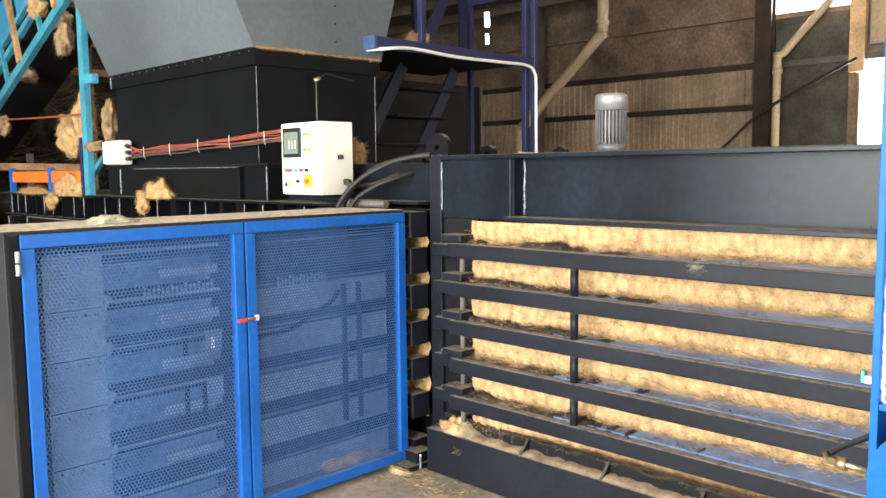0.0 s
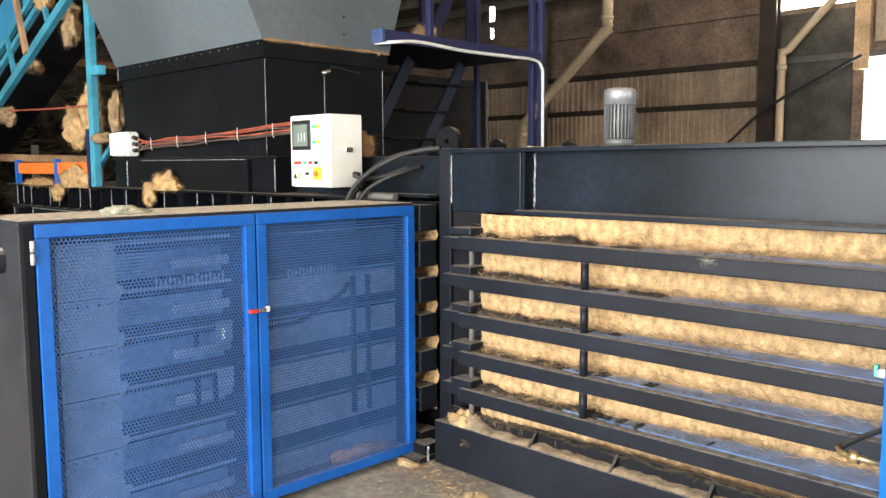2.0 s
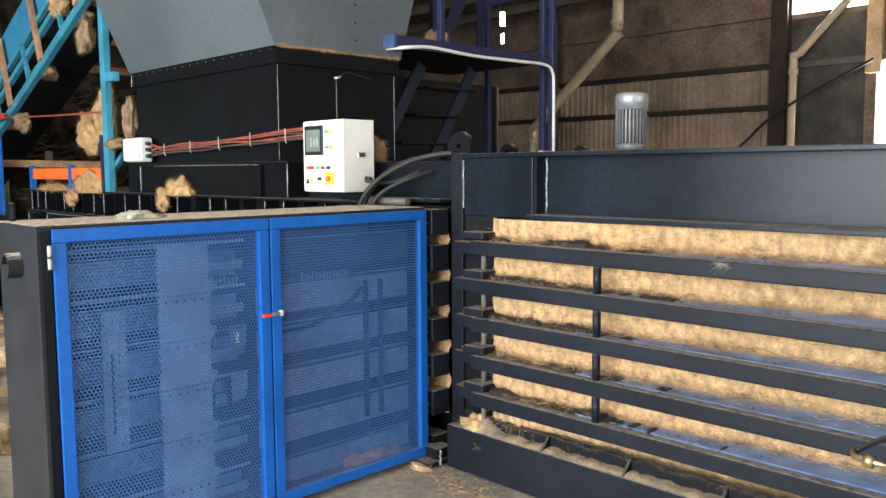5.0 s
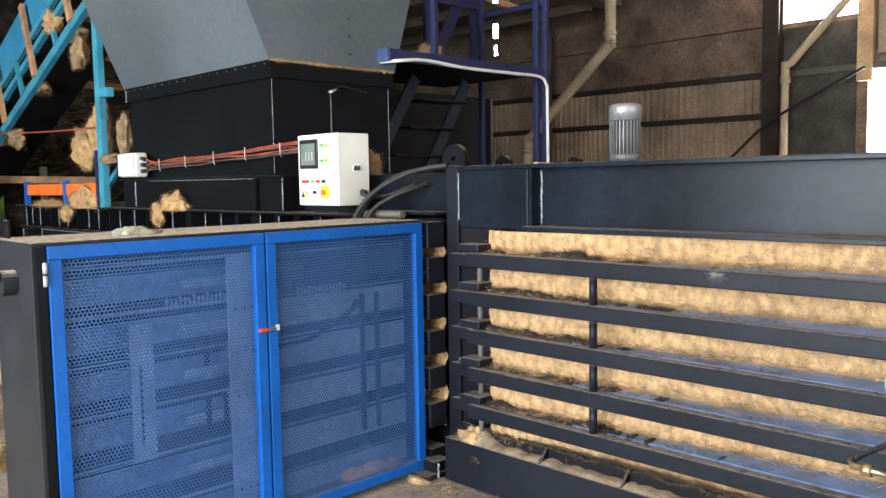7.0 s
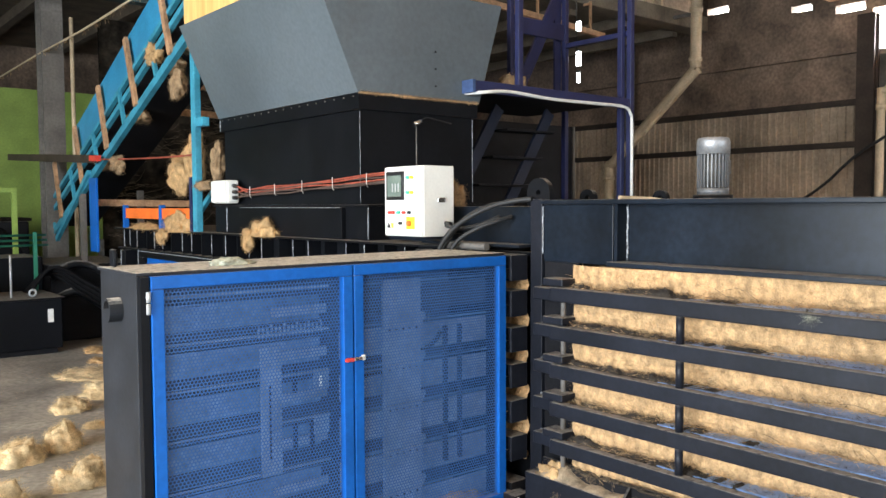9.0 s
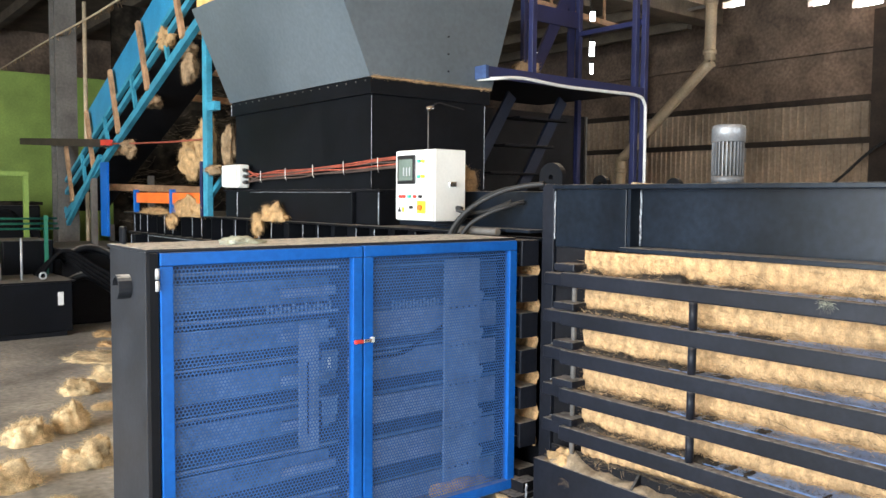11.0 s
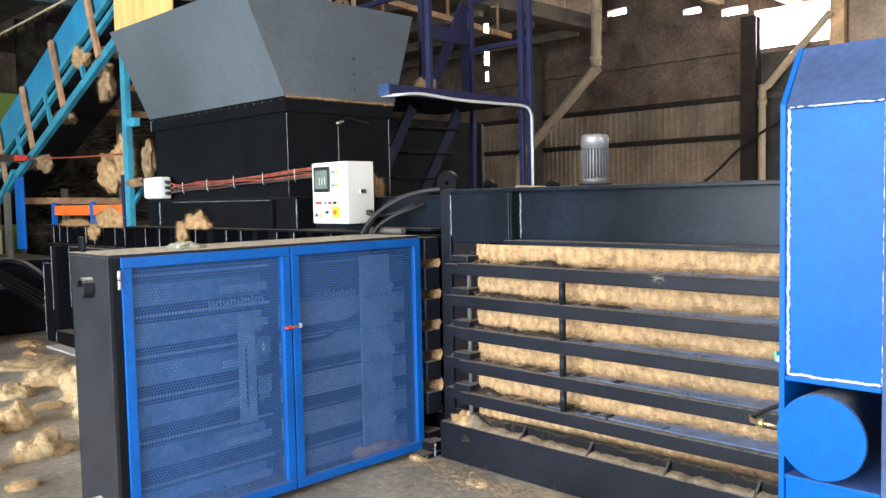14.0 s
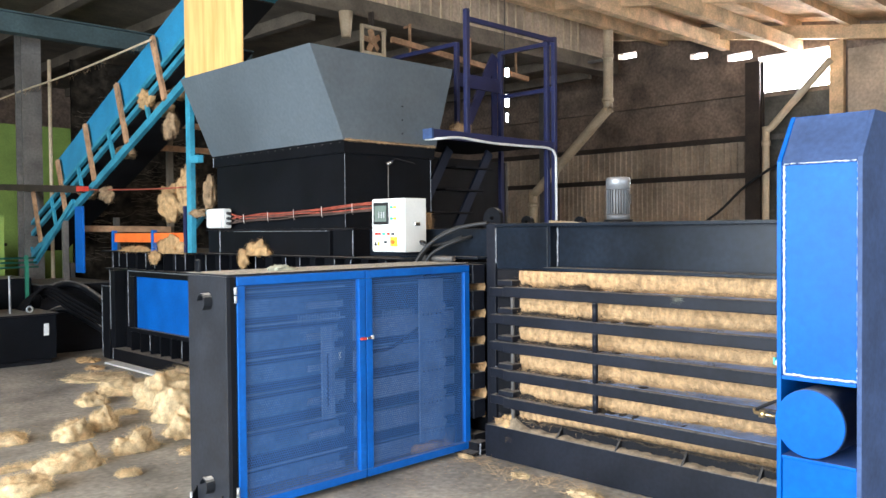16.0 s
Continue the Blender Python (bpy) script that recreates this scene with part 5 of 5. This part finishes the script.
# dusty timbers of the frame behind the conveyor
rear = thing("timber_frame", 4.2, 11.0, 0, "fibre-dusted timber frame behind the conveyor", "timber frame")
for x0, x1, z in ((3.3, 5.6, 2.93), (3.86, 5.2, 3.30), (3.05, 4.4, 1.715)):
    part("cross_timber", bar(bm_new(), (x0, 11.0, z), (x1, 11.0, z - 0.02), 0.07, 0.085), STRUT, rear)
for x in (4.45, 5.4):
    part("upright", box(bm_new(), x - 0.04, 11.04, 0.0, x + 0.04, 11.12, 3.5), BEAMCON, rear)
rng = random.Random(33)
bm = bm_new()
for _ in range(900):
    x, z = rng.uniform(3.98, 6.0), rng.uniform(1.2, 4.0)
    if noise.noise((x * 2.0, z * 2.4, 4.0)) > -0.05:
        strand(bm, (x, 13.59, z), (1.0, 0.0, rng.uniform(-0.25, 0.15)), rng.uniform(0.10, 0.45), rng, 0.004, 0.1, 4)
for v in bm.verts:
    v.co.y = min(v.co.y, 13.595)
solid("screen_fibre", bm, STRAND_DARK, "fibre wisps caught on the dark sheet", "fibre", kind="stuff")

# red rod and brown beam crossing below the conveyor
rail = thing("cable_tray", 3.05, 11.5, 2.2, "brown cable tray with red cable running to the press", "cable tray")
part("tray", bar(bm_new(), (3.0, 10.75, 2.25), (2.9, 14.8, 2.46), 0.08, 0.10), RUST, rail)
part("red_end", bar(bm_new(), (2.98, 10.55, 2.25), (2.98, 10.8, 2.26), 0.07, 0.07), RED, rail, "red end cap")
part("red_cable", tube(bm_new(), bend([(3.0, 10.6, 2.24), (3.02, 9.6, 2.2), (3.03, 8.6, 2.17), (3.04, 7.85, 2.16)], 5), 0.009, 6), CABLERED, rail)
clump(3.03, 10.0, 2.16, 0.09, 0.18, 0.13, 120, "fibre lump hanging on the red cable", "hanging lumps", FIBRE_DARK, 120, False)
clump(3.12, 8.36, 2.90, 0.09, 0.15, 0.20, 121, "fibre lump hanging under the conveyor", "hanging lumps", FIBRE_DARK, 140, False)
clump(3.2, 8.16, 2.14, 0.12, 0.20, 0.36, 122, "brown fibre heap hanging behind the leg", "hanging lumps", FIBRE_MID, 140, False)
clump(3.3, 8.72, 2.02, 0.16, 0.27, 0.30, 123, "brown fibre heap hanging behind the leg", "hanging lumps", FIBRE_MID, 140, False)
clump(3.1, 8.95, 3.28, 0.10, 0.20, 0.16, 126, "fibre lump caught under the conveyor belt", "hanging lumps", FIBRE_MID, 120, False)
clump(3.22, 7.66, 2.10, 0.07, 0.10, 0.24, 124, "brown fibre caught beside the chute", "hanging lumps", FIBRE_DARK, 120, False)
clump(3.05, 7.62, 1.86, 0.07, 0.20, 0.06, 125, "fibre wisp on the junction box", "hanging lumps", FIBRE_DARK, 90, False)

# orange guard and blue stakes on the ledge
guard = thing("orange_guard", 3.1, 9.0, 1.42, "orange board between blue posts on the ledge", "guard board")
part("board", box(bm_new(), 3.06, 7.95, 1.53, 3.08, 9.85, 1.645), ORANGE, guard, "", 0.003)
for y in (9.86, 8.72, 7.90):
    part("post", box(bm_new(), 3.045, y, 1.42, 3.10, y + 0.05, 1.68 if y > 8 else 1.95), NAVY if y < 8.5 else BLUE, guard, "", 0.003)
clump(3.08, 8.25, 1.42, 0.12, 0.42, 0.25, 130, "golden fibre heap on the press ledge", "ledge heaps")
clump(3.06, 9.2, 1.42, 0.07, 0.45, 0.07, 131, "golden fibre heap on the press ledge", "ledge heaps")
clump(3.02, 8.62, 1.36, 0.06, 0.13, 0.10, 132, "golden fibre heap on the press ledge", "ledge heaps", None, 120, False)
clump(3.05, 6.40, 1.42, 0.09, 0.24, 0.17, 133, "golden fibre heap on the press ledge", "ledge heaps")
clump(3.0, 6.60, 1.38, 0.05, 0.09, 0.12, 134, "golden fibre heap on the press ledge", "ledge heaps", None, 120, False)
clump(3.36, 4.3, 1.66, 0.06, 0.10, 0.20, 135, "brown fibre wisp on the rear beam", "ledge heaps", FIBRE_DARK)
solid("blue_plate", box(bm_new(), 3.0, 10.75, 1.10, 3.03, 11.02, 2.02), BLUE, "upright blue steel plate", "plate", "", 0.003)

# ---- hydraulic power pack and far left ----
pump = thing("power_pack", 1.7, 10.6, 0, "black hydraulic power pack tank with pipework", "power pack")
part("tank", box(bm_new(), 0.6, 10.15, 0.06, 2.42, 11.1, 0.62), BLACK, pump, "", 0.008)
part("plinth", box(bm_new(), 0.65, 10.2, 0.0, 2.37, 11.05, 0.058), BLACK_DULL, pump)
part("lid", box(bm_new(), 0.57, 10.12, 0.622, 2.45, 11.13, 0.64), BLACK, pump, "", 0.003)
part("gauge_label", box(bm_new(), 2.265, 10.143, 0.36, 2.325, 10.1485, 0.51), PAPER, pump, "pale sight glass label")
part("eye_bolt", tube(bm_new(), [(2.15 + 0.035 * math.cos(a), 10.3, 0.69 + 0.035 * math.sin(a)) for a in (2 * math.pi * k / 14 for k in range(15))], 0.012, 6), ZINC, pump, "zinc lifting eye")
part("stand_pipe", tube(bm_new(), [(1.95, 10.4, 0.641), (1.95, 10.4, 1.12)], 0.013, 8), ZINC, pump)
part("pump_body", tube(bm_new(), [(1.25, 10.5, 0.64), (1.25, 10.5, 1.05)], 0.15, 16), BLACK, pump)
part("valve_block", box(bm_new(), 1.45, 10.45, 0.641, 1.75, 10.75, 0.85), GREYSTEEL, pump, "", 0.006)
for k in range(4):
    part("hose", tube(bm_new(), bend([(2.2, 10.7 + k * 0.08, 0.64), (2.45, 10.6 + k * 0.07, 0.95 - k * 0.03), (2.8, 10.5 + k * 0.05, 0.75 - k * 0.05), (3.2, 10.3, 0.45 - k * 0.06)], 6), 0.024, 8), HOSEDARK, pump)
for k in range(3):
    part("green_pipe", tube(bm_new(), [(0.4, 11.0 + k * 0.05, 1.20 + k * 0.06), (2.5, 11.0 + k * 0.05, 1.20 + k * 0.06)], 0.014, 6), PIPEGREEN, pump, "green pipe")
# casing added to fill the dark gap between power pack and feed section
housing = thing("filler_casing", 2.7, 11.4, 0, "black casing added behind the power pack", "machine housing")
part("casing", box(bm_new(), 2.5, 10.95, 0.0, 3.6, 12.6, 0.95), BLACK_DULL, housing, "", 0.02)
part("pipe_run", tube(bm_new(), bend([(2.5, 10.93, 0.8), (2.75, 10.9, 0.95), (3.0, 10.8, 0.9), (3.15, 10.4, 0.7)]), 0.05, 10), BLACK, housing)
part("pipe_run", tube(bm_new(), bend([(2.5, 10.93, 0.5), (2.75, 10.85, 0.62), (2.95, 10.7, 0.5), (3.15, 10.3, 0.3)]), 0.05, 10), BLACK, housing)
part("tank_side", box(bm_new(), 1.9, 11.2, 0.0, 2.48, 12.0, 1.05), BLACK, housing, "", 0.02)
for k in range(5):
    part("valve_stem", tube(bm_new(), [(0.75 + k * 0.16, 10.6 + 0.05 * (k % 2), 0.64), (0.75 + k * 0.16, 10.6 + 0.05 * (k % 2), 0.86 + 0.09 * (k % 3))], 0.03 + 0.012 * (k % 2), 8), BLACK_DULL, pump)
for x, z in ((0.85, 0.90), (1.45, 0.88)):
    part("pressure_gauge", tube(bm_new(), [(x, 10.52, z), (x, 10.55, z)], 0.04, 14), ZINC, pump, "small round pressure gauge")
part("pipe_stand", box(bm_new(), 2.33, 10.98, 0.641, 2.37, 11.02, 1.36), PIPEGREEN, pump, "green pipe stand")
part("pipe_stand", box(bm_new(), 1.5, 10.98, 0.641, 1.54, 11.02, 1.36), PIPEGREEN, pump, "green pipe stand")
# casings are made up to darken the cluttered corner before the partition
yard = thing("dark_casings", 0.8, 14.2, 0, "dark casings added in front of the green partition", "machine")
for x0, x1, y0, y1, z1 in ((-1.9, 0.1, 13.7, 14.9, 1.35), (0.2, 1.5, 13.9, 14.9, 1.15), (1.6, 2.9, 13.7, 14.8, 1.45)):
    part("casing", box(bm_new(), x0, y0, 0.0, x1, y1, z1), BLACK_DULL, yard, "", 0.03)
    part("casing_lid", box(bm_new(), x0 - 0.03, y0 - 0.03, z1 + 0.001, x1 + 0.03, y1 + 0.03, z1 + 0.05), DARK_BROWN, yard, "", 0.01)
for k in range(4):
    part("hose", tube(bm_new(), bend([(2.6, 12.7 + k * 0.1, 0.95), (2.35, 12.8 + k * 0.1, 1.25 + k * 0.04), (1.9, 13.2, 1.1), (1.7, 13.68, 0.8 - k * 0.1)], 6), 0.03, 8), HOSEDARK, yard)
rack = thing("green_frame", 1.6, 12.0, 0, "pale green steel tube frame", "frame")
for x in (0.6, 1.55, 2.35):
    part("post", box(bm_new(), x - 0.03, 12.0, 0, x + 0.03, 12.06, 1.85), GREEN, rack)
part("rail", box(bm_new(), 0.57, 12.0, 1.851, 2.38, 12.06, 1.91), GREEN, rack)
setting("green_partition", box(bm_new(), -2.0, 16.0, 0.0, 5.0, 16.08, 3.72), GREEN, "lime green sheet partition", "partition")
# dark sheet added to back the dark area behind the conveyor
setting("dark_backing", box(bm_new(), 3.95, 13.6, 0.0, 9.0, 13.64, 4.6), DARK_BROWN, "dark sheet added behind the conveyor", "screen")
bm = bm_new()
box(bm, 2.98, 13.0, 0.0, 3.27, 13.05, 4.9)
box(bm, 2.98, 13.28, 0.0, 3.27, 13.33, 4.9)
box(bm, 3.10, 13.05, 0.0, 3.15, 13.28, 4.9)
setting("column_north", bm, GREYSTEEL, "dusty grey steel column", "column")
solid("vertical_conduit", tube(bm_new(), [(3.36, 12.9, 0), (3.36, 12.9, 4.4)], 0.03, 8), PIPE, "pale conduit beside the column", "conduit")
rope = thing("rope", 3.0, 12.8, 3.87, "fibre-hung rope slung to the conveyor", "rope")
rope_line = bend([(3.0, 17.0, 3.86), (3.0, 13.5, 3.89), (3.0, 11.0, 3.88), (3.0, 8.6, 3.93)], 8)
part("cord", tube(bm_new(), rope_line, 0.014, 6), PIPE, rope)
rng = random.Random(44)
bm = bm_new()
for p in rope_line:
    for _ in range(6):
        strand(bm, p + Vector((0, rng.uniform(-0.3, 0.3), -0.01)), (rng.uniform(-0.2, 0.2), rng.uniform(-0.2, 0.2), -1), rng.uniform(0.03, 0.09), rng, 0.004, 0.6)
tagged(part("hanging_wisps", bm, STRAND, rope, "fibre wisps hanging from the rope"), kind="stuff")

# small frame and funnel hanging from the gallery
fan = thing("hanging_frame", 7.95, 10.4, 5.0, "pale square frame with a brown fan under the gallery", "fan")
for x in (7.70, 8.20):
    part("frame_side", box(bm_new(), x - 0.025, 10.37, 4.74, x + 0.025, 10.43, 5.24), PIPE, fan)
for z in (4.765, 5.215):
    part("frame_rail", box(bm_new(), 7.726, 10.37, z - 0.025, 8.174, 10.43, z + 0.025), PIPE, fan)
part("hanger", box(bm_new(), 7.93, 10.39, 5.241, 7.97, 10.499, 5.50), RUST, fan)
part("hub", tube(bm_new(), [(7.95, 10.37, 4.99), (7.95, 10.46, 4.99)], 0.075, 12), STRUT, fan)
for k in range(5):
    a = k * math.pi * 0.4 + 0.5
    part("blade", bar(bm_new(), (7.95 + 0.07 * math.cos(a), 10.41, 4.99 + 0.07 * math.sin(a)), (7.95 + 0.20 * math.cos(a), 10.43, 4.99 + 0.20 * math.sin(a)), 0.015, 0.10), STRUT, fan)
bm = tube(bm_new(), [(7.35, 10.4, 4.95), (7.35, 10.4, 5.39)], 0.125, 14)
for v in bm.verts:
    if v.co.z < 5.1:
        v.co.x, v.co.y = 7.35 + (v.co.x - 7.35) * 0.65, 10.4 + (v.co.y - 10.4) * 0.65
solid("funnel", bm, PIPE, "pale tapered funnel under the gallery beam", "funnel")

# ---- fibre on the floor ----
for k, (x, y, sx, sy, sz) in enumerate(((0.74, 5.16, 0.27, 0.16, 0.19), (1.26, 5.30, 0.21, 0.15, 0.19), (1.08, 6.03, 0.19, 0.15, 0.18), (1.38, 6.18, 0.14, 0.14, 0.22), (1.75, 5.45, 0.18, 0.22, 0.26),
                                         (2.25, 6.75, 0.42, 0.40, 0.36), (2.65, 7.3, 0.30, 0.45, 0.26), (2.0, 6.0, 0.28, 0.35, 0.36), (1.72, 7.25, 0.17, 0.18, 0.15), (2.2, 7.7, 0.34, 0.36, 0.16),
                                         (0.28, 4.82, 0.24, 0.17, 0.16), (0.60, 6.25, 0.28, 0.16, 0.10), (0.42, 5.42, 0.36, 0.07, 0.03), (2.3, 8.6, 0.40, 0.40, 0.06), (2.75, 6.1, 0.2, 0.6, 0.34),
                                         (1.55, 4.95, 0.13, 0.08, 0.05), (0.95, 4.72, 0.10, 0.07, 0.04), (0.35, 7.2, 0.15, 0.10, 0.04), (1.75, 6.6, 0.14, 0.10, 0.04))):
    clump(x, y, 0.0, sx, sy, sz, 200 + k, "golden coir fibre heap on the floor" if sz > 0.1 else "thin scatter of fibre on the floor", "floor heaps", FIBRE, 400)
for k, (x, y, s) in enumerate(((2.75, 2.75, 0.05), (2.72, 2.2, 0.09), (2.7, 1.75, 0.1), (2.78, 1.35, 0.08), (2.85, 3.35, 0.05))):
    clump(x, y, 0.0, s, s * 1.6, s * 0.5, 240 + k, "loose fibre tuft on the floor beside the press", "floor tufts", FIBRE, 120)
for k, (x, y, s) in enumerate(((2.72, 9.95, 0.16), (2.55, 9.3, 0.12), (2.66, 7.7, 0.14), (2.45, 8.1, 0.10))):
    clump(x, y, 0.0, s, s * 1.5, s * 0.4, 260 + k, "thin scatter of fibre on the floor", "floor heaps", FIBRE_MID, 160)
bm = bm_new()
rng = random.Random(8)
for _ in range(16000):
    x = rng.uniform(-1, 2.95)
    y = rng.uniform(0.6, 9.5)
    if rng.random() > 0.15 + 0.85 * max(0, min(1, (x - 1.6) / 1.2)):
        continue
    strand(bm, (x, y, 0.002), (rng.uniform(-1, 1), rng.uniform(-1, 1), 0.15), rng.uniform(0.012, 0.04), rng, 0.0005, 0.2)
for _ in range(2600):
    x, y = rng.gauss(2.78, 0.10), rng.uniform(1.0, 3.36)
    if x < 2.96 and noise.noise((x * 6, y * 3, 0.0)) > -0.1:
        strand(bm, (x, y, 0.003), (rng.uniform(-1, 1), rng.uniform(-1, 1), 0.1), rng.uniform(0.012, 0.045), rng, 0.0006, 0.2)
solid("floor_fibre", bm, STRAND, "loose coir strands strewn over the floor", "fibre", kind="stuff")


# ---- what moves: the carriage behind the doors ----
def motions():
    base = -ORIGIN[cage]
    run = ((0.0, 0.0), (2.3, 0.0), (3.0, 0.045), (3.5, 0.115), (4.5, 0.272), (7.0, 0.70), (8.0, 0.91), (8.7, 1.02), (9.5, 1.19), (10.6, 1.39), (11.2, 1.41), (16.0, 1.41))
    walk(carriage, [(t, Matrix.Translation(base + Vector((d, 0, 0)))) for t, d in run])
    trail = ((0.0, 0.0), (3.0, 0.0), (4.5, 0.07), (7.0, 0.24), (7.5, 0.278), (8.0, 0.315), (8.7, 0.388), (9.5, 0.47), (10.6, 0.56), (11.2, 0.571), (16.0, 0.571))
    walk(follower, [(t, Matrix.Translation(base + Vector((d, 0, 0)))) for t, d in trail])


motions()
